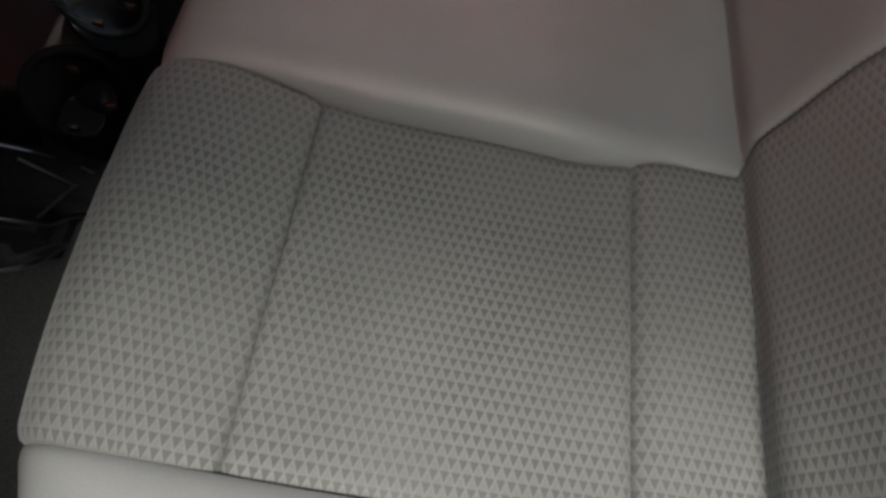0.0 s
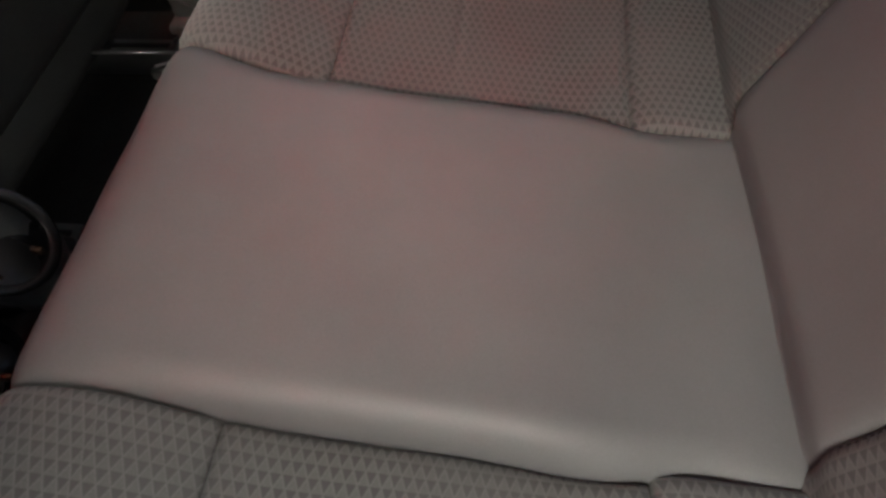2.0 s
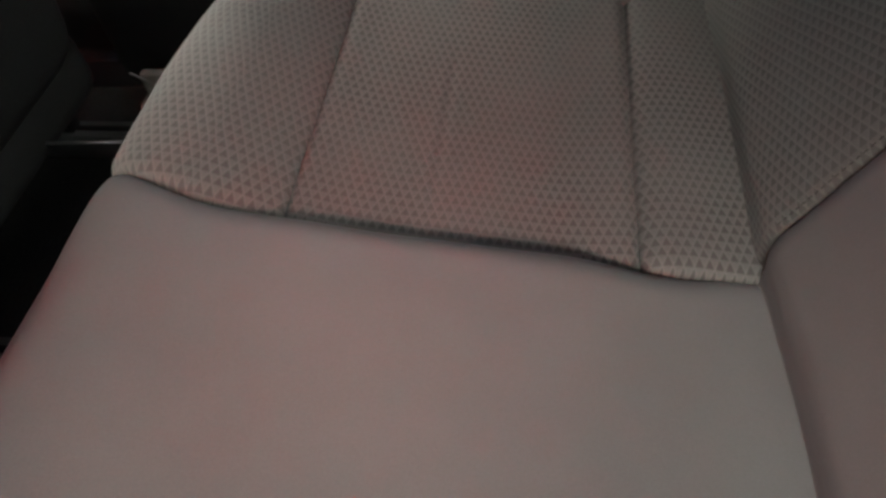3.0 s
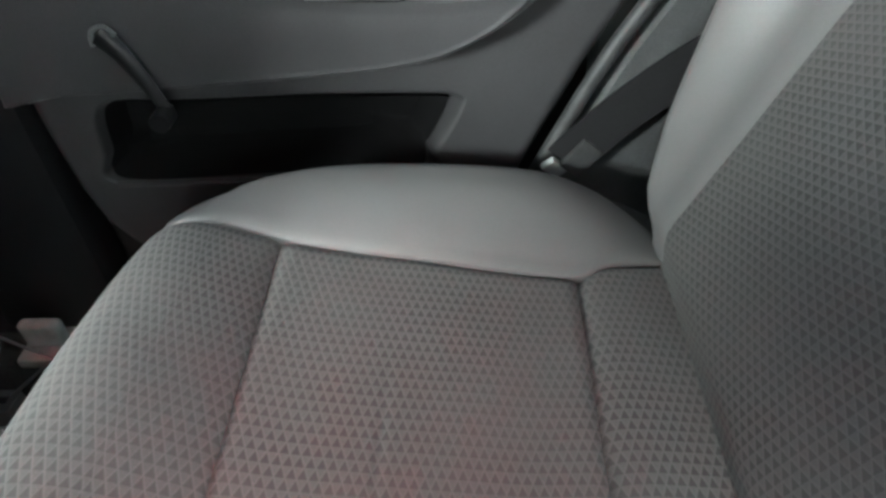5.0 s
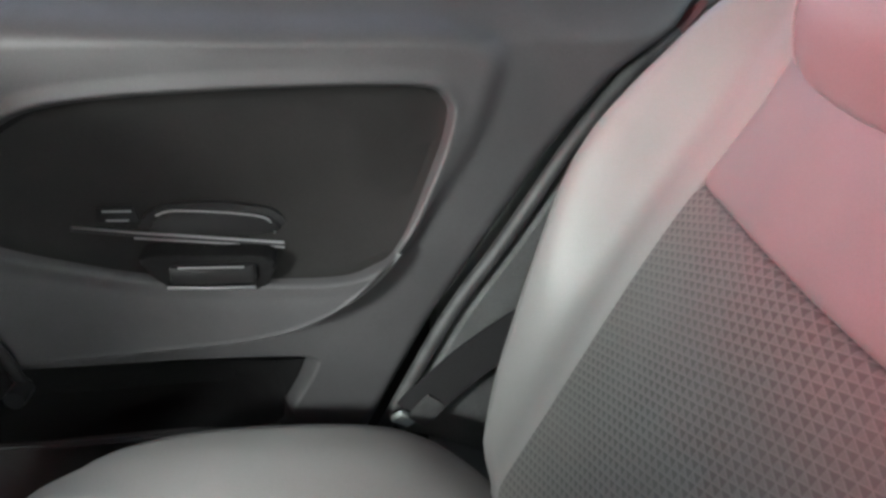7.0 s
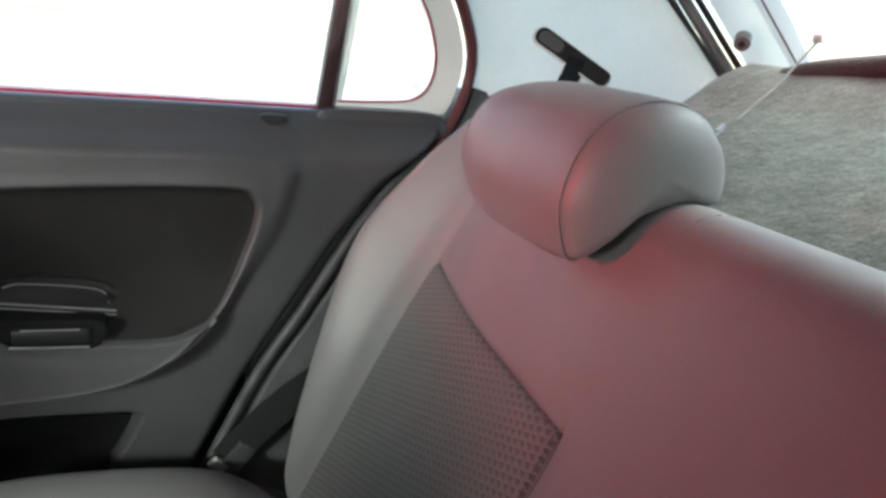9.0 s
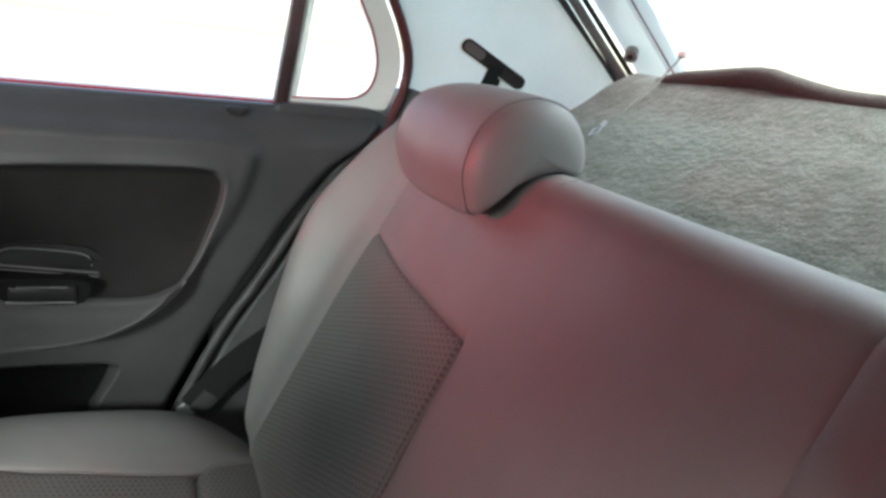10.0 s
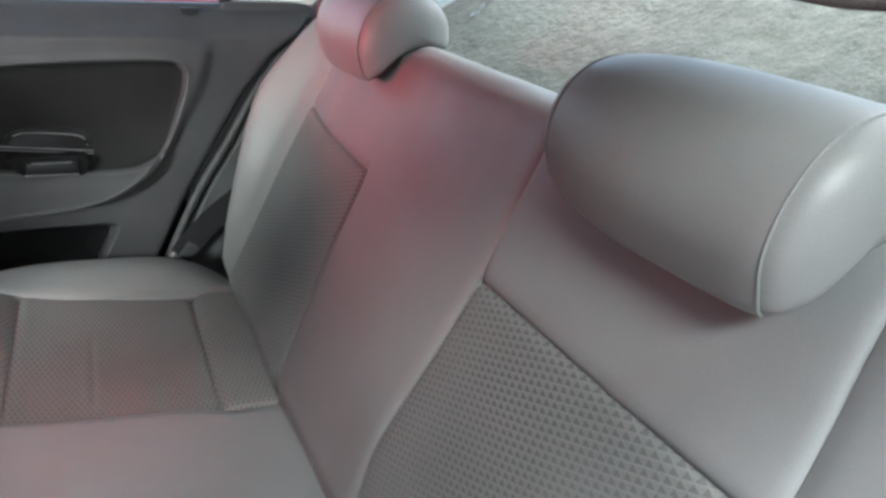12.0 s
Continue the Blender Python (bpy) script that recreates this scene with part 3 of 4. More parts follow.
panel.parent, panel.matrix_parent_inverse = door, Matrix.Translation(-door.location)

# raised bead along the lower ridge, its highlight put in as paler grey
part("ridge_bead", tube([door_point(x, z - 0.001, 0.0012) for x, z in ridge_line if z < 0.76 and x > -0.155 and x < 0.46], 0.0028, 8), DARKTRIM, door, "grey bead, paler than the door for its highlight")

# oval cloth inset
bm = bmesh.new()
c = Vector((0.22, 0.838))
loops = []
for k in (0.985, 0.95, 0.85, 0.7, 0.5, 0.25):
    loops.append([bm.verts.new(door_point(c.x + (x - c.x) * k, c.y + (z - c.y) * k, 0.003 if k < 0.96 else 0.0005)) for x, z in oval_line])
for r0, r1 in zip(loops, loops[1:]):
    for i in range(len(r0)):
        j = (i + 1) % len(r0)
        bm.faces.new((r0[i], r0[j], r1[j], r1[i]))
bm.faces.new(loops[-1])
part("cloth_inset", bm, DOORDARK, door, "dark cloth inset")


# black sheet over the map pocket's inside, its shade put in as colour
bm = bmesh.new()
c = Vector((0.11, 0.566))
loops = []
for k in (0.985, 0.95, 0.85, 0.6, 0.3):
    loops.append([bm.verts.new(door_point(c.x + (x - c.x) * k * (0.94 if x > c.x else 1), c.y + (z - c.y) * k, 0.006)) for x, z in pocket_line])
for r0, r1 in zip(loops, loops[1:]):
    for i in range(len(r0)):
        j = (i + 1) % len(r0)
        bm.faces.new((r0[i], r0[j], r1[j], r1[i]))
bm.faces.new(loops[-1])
part("pocket_liner", bm, SHADE_RIM_BLACK, door, "black sheet for the shade inside the map pocket")

# release handle: dark cup, lever, bright bar; pull grip below
def prism(outline, y0, y1, bevel=0.0):
    """A plate whose outline is drawn in x and z, from y0 (cabin side) to y1."""
    bm = bmesh.new()
    a = [bm.verts.new((x, y0, z)) for x, z in outline]
    b = [bm.verts.new((x, y1, z)) for x, z in outline]
    bm.faces.new(a), bm.faces.new(b)
    for i in range(len(a)):
        j = (i + 1) % len(a)
        bm.faces.new((a[i], b[i], b[j], a[j]))
    if bevel:
        edges = [e for e in bm.edges if all(v in a for v in e.verts)]
        bmesh.ops.bevel(bm, geom=edges, offset=bevel, segments=2, profile=0.5, affect="EDGES")
    return bm


HY = DOOR_Y + 0.010
cup = rounded([Vector(p) for p in ((0.154, 0.796), (0.170, 0.811), (0.225, 0.816), (0.282, 0.808), (0.298, 0.795), (0.300, 0.768), (0.225, 0.772), (0.154, 0.780))], 5)
part("handle_cup", prism([tuple(p) for p in cup], HY - 0.016, HY + 0.02, 0.003), WINDER, door, "black handle cup")
lever = rounded([Vector(p) for p in ((0.168, 0.798), (0.20, 0.810), (0.25, 0.806), (0.282, 0.799), (0.286, 0.782), (0.172, 0.784))], 4)
part("release_lever", prism([tuple(p) for p in lever], HY - 0.021, HY - 0.012, 0.003), WINDER, door, "black release lever")
part("lever_edge", tube(rounded([Vector(p) for p in ((0.172, HY - 0.020, 0.805), (0.191, HY - 0.021, 0.810), (0.242, HY - 0.021, 0.8065), (0.275, HY - 0.021, 0.801), (0.286, HY - 0.020, 0.793),
                                                     (0.288, HY - 0.018, 0.781))], 5, False), 0.0012, 6), CHROME, door)
lock = prism([(0.110, 0.790), (0.112, 0.812), (0.150, 0.813), (0.154, 0.794)], HY - 0.014, HY + 0.02, 0.002)
part("lock_slide", lock, WINDER, door, "black lock slide")
for x0, x1, z in ((0.119, 0.147, 0.8087), (0.121, 0.143, 0.7987)):
    part("lock_edge", tube([(x0, HY - 0.0145, z), (x1, HY - 0.0145, z - 0.0005)], 0.0011, 6), CHROME, door)
part("handle_block", prism([(0.150, 0.752), (0.148, 0.776), (0.299, 0.763), (0.299, 0.745)], HY - 0.016, HY + 0.02, 0.004), DOORDARK, door, "dark handle block")
part("handle_bar", tube([(0.086, HY - 0.014, 0.7915), (0.148, HY - 0.018, 0.7850), (0.298, HY - 0.019, 0.7680)], 0.0048, 8, 0.8), BLACK, door, "dark handle bar")
part("bar_edge", tube([(0.088, HY - 0.018, 0.7940), (0.148, HY - 0.022, 0.7880), (0.297, HY - 0.023, 0.7715)], 0.0014, 6), CHROME, door)
part("bar_edge", tube([(0.148, HY - 0.023, 0.7820), (0.297, HY - 0.0235, 0.7660)], 0.0010, 6), CHROME, door)
GY = 0.588
# solid black plate; the shade of the grip's hollow is its colour
grip = rounded([Vector(p) for p in ((0.160, 0.7735), (0.166, 0.7575), (0.176, 0.7425), (0.215, 0.7355), (0.272, 0.7335), (0.284, 0.7435), (0.286, 0.7675), (0.225, 0.7725))], 5)
part("grip_recess", prism([tuple(p) for p in grip], GY - 0.002, GY + 0.05, 0.004), SHADE_RIM_BLACK, door, "black plate for the shade of the grip recess")
part("pull_grip", boxed((0.186, GY - 0.009, 0.7430), (0.270, GY + 0.004, 0.7645), 0.004), WINDER, door, "dark grey pull grip")
part("grip_edge", tube([(0.183, GY - 0.0085, 0.7420), (0.225, GY - 0.0095, 0.7405), (0.269, GY - 0.0085, 0.7390)], 0.0014, 6), CHROME, door)
part("grip_edge", tube([(0.196, GY - 0.0085, 0.7640), (0.260, GY - 0.0085, 0.7625)], 0.0010, 6), CHROME, door)
part("inset_bead", tube([door_point(0.30 + 0.012 * k, 0.7435 + 0.0004 * k, 0.001) for k in range(5)], 0.0011, 6), DOOR, door)

# window winder: hooked hub end, bowed arm, small knob
hub, knob = Vector((-0.014, DOOR_Y - 0.048, 0.711)), Vector((0.021, DOOR_Y - 0.05, 0.632))
winder = part("window_winder", tube([hub + Vector((0, 0.040, 0)), hub + Vector((0, 0.012, 0)), hub + Vector((0, 0.004, 0)), hub], 0.0125, 16, up=Vector((1, 0, 0))), WINDER, door, "black window winder")
# the light along the hub's rim is put in as a paler arc
part("winder_cap", tube(rounded([hub + Vector(p) for p in ((-0.013, -0.002, -0.006), (-0.009, -0.003, 0.008), (0.004, -0.003, 0.013), (0.013, -0.003, 0.004))], 5, False), 0.0024, 8), DARKTRIM, winder, "pale grey arc for the hub's lit rim")
arm = rounded([hub + Vector((-0.004, 0, 0.004)), hub + Vector((0.012, -0.003, -0.014)), hub + Vector((0.026, -0.005, -0.042)), hub + Vector((0.035, -0.005, -0.068)), knob + Vector((0.004, 0.002, 0.002))], 5, False)
bm = tube(arm, 1.0, 10, 0.6, up=Vector((0, 1, 0)))
for k, v in enumerate(bm.verts):
    p = arm[k // 10]
    v.co = p + (v.co - p) * (0.0125 - 0.0070 * ((k // 10) / (len(arm) - 1)) ** 0.7)
part("winder_arm", bm, WINDER, winder)
part("winder_knob", tube([knob, knob + Vector((0, -0.006, 0)), knob + Vector((0, -0.020, 0)), knob + Vector((0, -0.024, 0))], 0.0105, 14, up=Vector((1, 0, 0))),
     WINDER, winder, "worn winder knob")
part("pocket_lip", tube([(-0.093, DOOR_Y - 0.004, 0.511), (0.05, DOOR_Y - 0.006, 0.513), (0.27, DOOR_Y - 0.004, 0.517)], 0.004, 8), DOOR, door)
part("lock_recess", prism([tuple(p) for p in rounded([Vector(p) for p in ((0.478, 1.0255), (0.482, 1.015), (0.494, 1.0125), (0.506, 1.015), (0.510, 1.0255))], 5)], DOOR_Y + 0.0275, DOOR_Y + 0.06, 0.002), BLACK, door, "dark lock button recess")

# window frame of the door
GLASS_Y = 0.712
INNER_FRAME = [(0.585, 1.045), (0.640, 1.047), (0.695, 1.053), (0.719, 1.075), (0.724, 1.115), (0.708, 1.165), (0.683, 1.208), (0.63, 1.31), (0.585, 1.39)]
OUTER_FRAME = [(0.600, 1.012), (0.66, 1.015), (0.735, 1.025), (0.757, 1.06), (0.764, 1.11), (0.748, 1.165), (0.720, 1.215), (0.665, 1.32), (0.61, 1.41)]
li, lo = rounded([Vector(p) for p in INNER_FRAME], 6, False), rounded([Vector(p) for p in OUTER_FRAME], 6, False)


def lean(z):
    return -0.22 * (z - 1.04)


bm = bmesh.new()
quad = [[bm.verts.new((p.x, GLASS_Y + dy + lean(p.y), p.y)) for p in line] for line, dy in ((li, 0.02), (li, -0.004), (lo, -0.012), (lo, 0.02))]
for r0, r1 in zip(quad, quad[1:] + quad[:1]):
    for i in range(len(li) - 1):
        bm.faces.new((r0[i], r0[i + 1], r1[i + 1], r1[i]))
part("window_frame", bm, TRIMWHITE, door, "pale painted quarter window frame")
part("frame_edge", tube([(p.x, GLASS_Y - 0.005 + lean(p.y), p.y) for p in li], 0.0018, 6), REDPAINT, door, "thin red painted edge")
part("window_pillar", prism([(0.557, 1.030), (0.578, 1.030), (0.600, 1.20), (0.622, 1.40), (0.602, 1.40), (0.580, 1.20)], GLASS_Y - 0.012, GLASS_Y + 0.012, 0.003),
     DARKRED, door, "dark red window divider")
for v in door.children[-1].data.vertices:
    v.co.y += lean(v.co.z)
part("glass_channel", prism([(0.579, 1.036), (0.592, 1.038), (0.615, 1.20), (0.637, 1.40), (0.623, 1.40), (0.601, 1.20)], GLASS_Y - 0.006, GLASS_Y + 0.012, 0.003),
     TRIMWHITE, door, "pale glass run channel")
for v in door.children[-1].data.vertices:
    v.co.y += lean(v.co.z)
part("window_ledge", boxed((-0.24, GLASS_Y - 0.002, 1.000), (0.60, GLASS_Y + 0.05, 1.036), 0.004), REDPAINT, door, "red painted window ledge")
part("top_cap", boxed((-0.165, 0.672, 1.010), (0.585, GLASS_Y - 0.004, 1.0335), 0.010, 4), DOORTOP, door, "dark grey top of the door trim")
part("quarter_cap", prism([tuple(p) for p in rounded([Vector(p) for p in ((0.552, 1.0285), (0.578, 1.037), (0.64, 1.0385), (0.712, 1.0375), (0.741, 1.028), (0.748, 1.008), (0.738, 0.996), (0.64, 1.004), (0.56, 1.012))], 4)], 0.668, GLASS_Y - 0.003, 0.009),
     DOORTOP, door, "dark grey quarter window cap")
for nm, out in (("door_glass", [(-0.24, 1.03), (0.565, 1.03), (0.61, 1.40), (-0.24, 1.40)]), ("quarter_glass", [(0.573, 1.03), (0.72, 1.045), (0.735, 1.115), (0.60, 1.40)])):
    g = part(nm, prism(out, GLASS_Y + 0.004, GLASS_Y + 0.008), GLASS, door, "clear window glass", False)
    for v in g.data.vertices:
        v.co.y += lean(v.co.z)
    g.visible_shadow = False
part("outer_skin", boxed((-0.10, 0.755, 0.20), (0.30, 0.785, 1.00), 0.01), REDPAINT, door, "red painted outer skin")

# weatherstrip round the door opening
strip = thing("weatherstrip", "dark red-brown rubber weatherstrip round the rear door opening", "seal", (0.6, 0.66, 0.8))
curve = [(0.40, 0.632, 0.50), (0.475, 0.632, 0.655), (0.540, 0.634, 0.756), (0.606, 0.640, 0.862), (0.668, 0.652, 0.94), (0.724, 0.668, 0.985), (0.756, 0.682, 1.03),
         (0.776, 0.690, 1.08), (0.776, 0.684, 1.13), (0.756, 0.674, 1.18), (0.727, 0.664, 1.23), (0.67, 0.645, 1.33), (0.62, 0.63, 1.41)]
line = rounded([Vector(p) for p in curve], 6, False)
part("lower_strip", tube([p + Vector((-0.003, -0.003, 0)) for p in line[:30]], 0.0090, 12), SEALGREY, strip, "dark lower seal")
part("upper_strip", tube(line[29:], 0.0085, 8), REDRUBBER, strip)
tagged(strip, kind="")

# side trim between door opening and backrest
bm = bmesh.new()
edge_a = rounded([Vector(p) for p in curve[:8]], 6, False)
rows = []
for p in edge_a:
    rows.append([bm.verts.new((p.x + dx, p.y + dy, p.z + dz)) for dx, dy, dz in ((0.006, 0.012, 0), (0.02, -0.004, -0.004), (0.05, -0.006, -0.012), (0.10, -0.012, -0.03), (0.20, 0.01, -0.10))])
for r0, r1 in zip(rows, rows[1:]):
    for k in range(4):
        bm.faces.new((r0[k], r0[k + 1], r1[k + 1], r1[k]))
bmesh.ops.solidify(bm, geom=bm.faces[:], thickness=0.004)
tagged(part("side_trim", bm, DARKTRIM), "dark grey plastic trim beside the backrest", "trim", kind="structure")

# seat belt at the cushion's corner
belt = thing("seat_belt", "dark webbing seat belt coming up beside the cushion", "seat belt", (0.43, 0.60, 0.54))


def ribbon(points, across, width, thick=0.0015):
    bm = bmesh.new()
    pts = [Vector(p) for p in points]
    ac = Vector(across).normalized()
    rings = []
    for i, p in enumerate(pts):
        t = (pts[min(i + 1, len(pts) - 1)] - pts[max(i - 1, 0)]).normalized()
        a = (ac - t * ac.dot(t)).normalized()
        n = a.cross(t)
        rings.append([bm.verts.new(p + a * sx * width / 2 + n * sn * thick) for sx, sn in ((-1, -1), (1, -1), (1, 1), (-1, 1))])
    for r0, r1 in zip(rings, rings[1:]):
        for k in range(4):
            bm.faces.new((r0[k], r0[(k + 1) % 4], r1[(k + 1) % 4], r1[k]))
    bm.faces.new(rings[0]), bm.faces.new(rings[-1])
    return bm


part("webbing", ribbon(rounded([Vector(p) for p in ((0.43, 0.607, 0.538), (0.478, 0.605, 0.592), (0.53, 0.603, 0.638), (0.60, 0.606, 0.685), (0.66, 0.612, 0.72))], 6, False),
                       (0.75, -0.2, -0.6), 0.046), BELT, belt)
part("anchor_tab", boxed((0.406, 0.602, 0.524), (0.436, 0.610, 0.542), 0.0015, 2, Euler((0.5, 0.7, 0.5)).to_matrix()), PALEMETAL, belt, "pale plastic anchor tab")
part("stitched_end", boxed((0.428, 0.600, 0.530), (0.470, 0.607, 0.560), 0.003, turn=Euler((0, -0.9, 0)).to_matrix()), SEALGREY, belt, "worn grey stitched belt end")


# ---- pillar trim, tailgate, shelf ----
def pillar_y(x, z):
    return 0.705 - 0.26 * (x - 0.74) - 0.22 * (z - 1.05)


def c_pillar(side):
    bm = bmesh.new()
    rows = []
    zs = [0.96 + 0.03 * k for k in range(17)]
    for z in zs:
        x0 = lerp_table([(0.96, 0.78), (1.05, 0.775), (1.13, 0.782), (1.18, 0.762), (1.23, 0.733), (1.33, 0.676), (1.45, 0.60)], z)
        x1 = 1.135 - 1.09 * (z - 1.14) if z > 1.0 else 1.28
        row = []
        for k in range(13):
            u = k / 12
            x = x0 + (x1 - x0) * u
            y = pillar_y(x, z) + 0.02 * (1 - math.sqrt(max(0, 1 - max(0, (u - 0.85) / 0.15) ** 2))) + 0.012 * max(0, 1 - u / 0.1) ** 2
            row.append(bm.verts.new((x, MID + side * (y - MID), z)))
        rows.append(row)
    for r0, r1 in zip(rows, rows[1:]):
        for k in range(12):
            bm.faces.new((r0[k], r0[k + 1], r1[k + 1], r1[k]))
    bmesh.ops.solidify(bm, geom=bm.faces[:], thickness=0.005)
    return bm


trim = part("pillar_trim", c_pillar(1), TRIMWHITE)
tagged(trim, "pale plastic rear pillar trim with a belt slot", "trim", kind="structure")
tagged(part("pillar_trim", c_pillar(-1), TRIMWHITE), "pale plastic rear pillar trim", "trim", kind="structure")

slot = thing("belt_guide", "black belt guide slot in the pale pillar trim", "belt guide", (0.92, 0.63, 1.13))


def slot_shape(grow, y_off, k0=0.0, k1=1.0):
    a, b = Vector((0.868, 1.160)), Vector((0.966, 1.108))
    a, b = a + (b - a) * k0, a + (b - a) * k1
    d = (b - a).normalized()
    nrm = Vector((-d.y, d.x))
    out = []
    for k in range(9):
        th = math.pi / 2 + math.pi * k / 8
        out.append(a + (d * math.cos(th) + nrm * math.sin(th)) * grow)
    for k in range(9):
        th = -math.pi / 2 + math.pi * k / 8
        out.append(b + (d * math.cos(th) + nrm * math.sin(th)) * grow)
    return [Vector((p.x, pillar_y(p.x, p.y) + y_off, p.y)) for p in out]


def slot_ring(sections, cap):
    bm = bmesh.new()
    loops = [[bm.verts.new(p) for p in slot_shape(g, y)] for g, y in sections]
    for r0, r1 in zip(loops, loops[1:]):
        for i in range(len(r0)):
            j = (i + 1) % len(r0)
            bm.faces.new((r0[i], r0[j], r1[j], r1[i]))
    if cap:
        bm.faces.new(loops[-1])
    return bm


part("rim", slot_ring([(0.0140, 0.001), (0.0132, -0.003), (0.0118, -0.004), (0.0108, -0.001)], False), TRIMWHITE, slot, "pale raised rim")
part("slot_floor", slot_ring([(0.0118, -0.0035), (0.0105, -0.002), (0.007, -0.0015)], True), BLACK, slot, "black slot")
bm = bmesh.new()
vs = [bm.verts.new(p) for p in slot_shape(0.0085, -0.004, 0.02, 0.24)]
bm.faces.new(vs)
bmesh.ops.solidify(bm, geom=bm.faces[:], thickness=0.001)
part("slider", bm, GREYPLASTIC, slot, "grey slider")
part("belt_strap", ribbon([Vector((0.925, pillar_y(0.925, 1.13) - 0.006, 1.132)), Vector((0.918, pillar_y(0.918, 1.10) - 0.008, 1.105)),
                           Vector((0.90, pillar_y(0.9, 1.04) - 0.012, 1.05)), Vector((0.885, pillar_y(0.885, 1.0) - 0.02, 0.99))], (1, 0.2, 0.1), 0.04), BELT, slot)

# tailgate: seals, frame, glass
SLOPE = Vector((-0.737, 0, 0.676))
tailgate = thing("tailgate", "closed tailgate with pale inner frame and rear window", "tailgate", (1.15, MID, 1.0))
for side in (-1, 1):
    y = MID + side * (0.615 - MID)
    foot = Vector((1.185, y, 1.095))
    part("hatch_seal", tube([foot + SLOPE * k + Vector((0, -side * 0.06 * max(0, 0.12 - k), 0)) for k in (0, 0.05, 0.12, 0.2, 0.3, 0.45)], 0.011, 10), RUBBER, tailgate, "black hatch seal")
    part("hatch_seal_lip", tube([foot + Vector((0.019, -side * 0.008, 0.008)) + SLOPE * k for k in (0, 0.1, 0.2, 0.3, 0.45)], 0.009, 8), DARKTRIM, tailgate, "grey seal lip")
    part("hatch_seal_edge", tube([foot + Vector((0.034, -side * 0.014, 0.014)) + SLOPE * k for k in (0, 0.1, 0.2, 0.3, 0.45)], 0.005, 8), RUBBER, tailgate)
    bm = bmesh.new()
    rows = []
    for k in (-0.15, 0.0, 0.12, 0.24, 0.36, 0.5):
        p = foot + Vector((0.045, 0, 0.02)) + SLOPE * k
        rows.append([bm.verts.new(p + Vector((dx, -side * dy, dz))) for dx, dy, dz in ((0.02, -0.01, 0.02), (0.0, 0.015, 0), (0.0, 0.105, 0), (0.02, 0.115, 0.018))])
    for r0, r1 in zip(rows, rows[1:]):
        for k in range(3):
            bm.faces.new((r0[k], r0[k + 1], r1[k + 1], r1[k]))
    bmesh.ops.solidify(bm, geom=bm.faces[:], thickness=0.004)
    part("inner_frame", bm, TRIMWHITE, tailgate, "pale inner frame")
    part("glass_edge", tube([foot + Vector((0.046, -side * 0.116, 0.022)) + SLOPE * k for k in (-0.1, 0.1, 0.3, 0.5)], 0.0013, 6), REDRUBBER, tailgate, "thin dark red edge")
    bump = Vector((1.128, MID + side * (0.541 - MID), 1.178))
    face = Vector((-0.56, -side * 0.62, -0.55)).normalized()
    stop = part("rubber_stop", tube([bump - face * 0.007, bump + face * 0.006, bump + face * 0.010], 0.0115, 14), GREYPLASTIC, tailgate, "round grey rubber stop")
    part("stop_hole", tube([bump + face * 0.009, bump + face * 0.0115], 0.005, 10), BLACK, stop)
bm = bmesh.new()
g0 = Vector((1.235, MID, 1.118)) - SLOPE * 0.1
gl = [bm.verts.new(g0 + SLOPE * a + Vector((0, b, 0)) + Vector((0.0, 0, dz))) for dz in (0, 0.005) for a, b in ((0, -0.57), (0, 0.57), (0.52, 0.52), (0.52, -0.52))]
bm.faces.new(gl[:4]), bm.faces.new(gl[4:])
for k in range(4):
    bm.faces.new((gl[k], gl[(k + 1) % 4], gl[4 + (k + 1) % 4], gl[4 + k]))
g = part("rear_glass", bm, GLASS, tailgate, "clear rear window glass", False)
g.visible_shadow = False
part("lower_panel", boxed((1.24, MID - 0.62, 0.30), (1.32, MID + 0.62, 1.04), 0.02), REDPAINT, tailgate, "red painted lower panel")

shelf = thing("parcel_shelf", "grey felt parcel shelf sloping up behind the backrest", "parcel shelf", (0.95, MID, 1.0))


def shelf_z(x, d):
    z = 0.975 + 0.50 * (x - 0.79) + 0.004 * noise.noise((x * 9, d * 9, 0))
    z -= 0.11 * smooth(0.575, 0.70, abs(d)) * smooth(0.8, 1.0, x)
    return z + 0.012 * smooth(1.02, 1.09, x)


bm = bmesh.new()
rows = [[bm.verts.new((0.78 + 0.33 * i / 30, MID - 0.66 + 1.32 * k / 60, shelf_z(0.78 + 0.33 * i / 30, -0.66 + 1.32 * k / 60))) for k in range(61)] for i in range(31)]
for r0, r1 in zip(rows, rows[1:]):
    for k in range(60):
        bm.faces.new((r0[k], r0[k + 1], r1[k + 1], r1[k]))
bmesh.ops.solidify(bm, geom=bm.faces[:], thickness=0.012)
part("felt_board", bm, CARPET, shelf)
LIP = eased([(0, 1.139), (0.1, 1.137), (0.18, 1.138), (0.225, 1.143), (0.27, 1.151), (0.31, 1.157), (0.39, 1.149), (0.45, 1.142), (0.50, 1.130), (0.56, 1.105)])
lip_d = [-0.55 + 1.10 * k / 60 for k in range(61)]
lip = [Vector((1.108, MID + d, lerp_table(LIP, abs(d)))) for d in lip_d]
part("rear_lip", tube(lip, 0.0165, 10, 0.95), FELTDARK, shelf, "dark brown rolled rear lip")

cord = thing("shelf_cord", "thin grey shelf cord with a metal crimp and loop", "cord", (0.95, 0.35, 1.06))
a, b = Vector((0.955, 0.355, 1.066)), Vector((1.105, 0.385, 1.181))
d = (b - a).normalized()
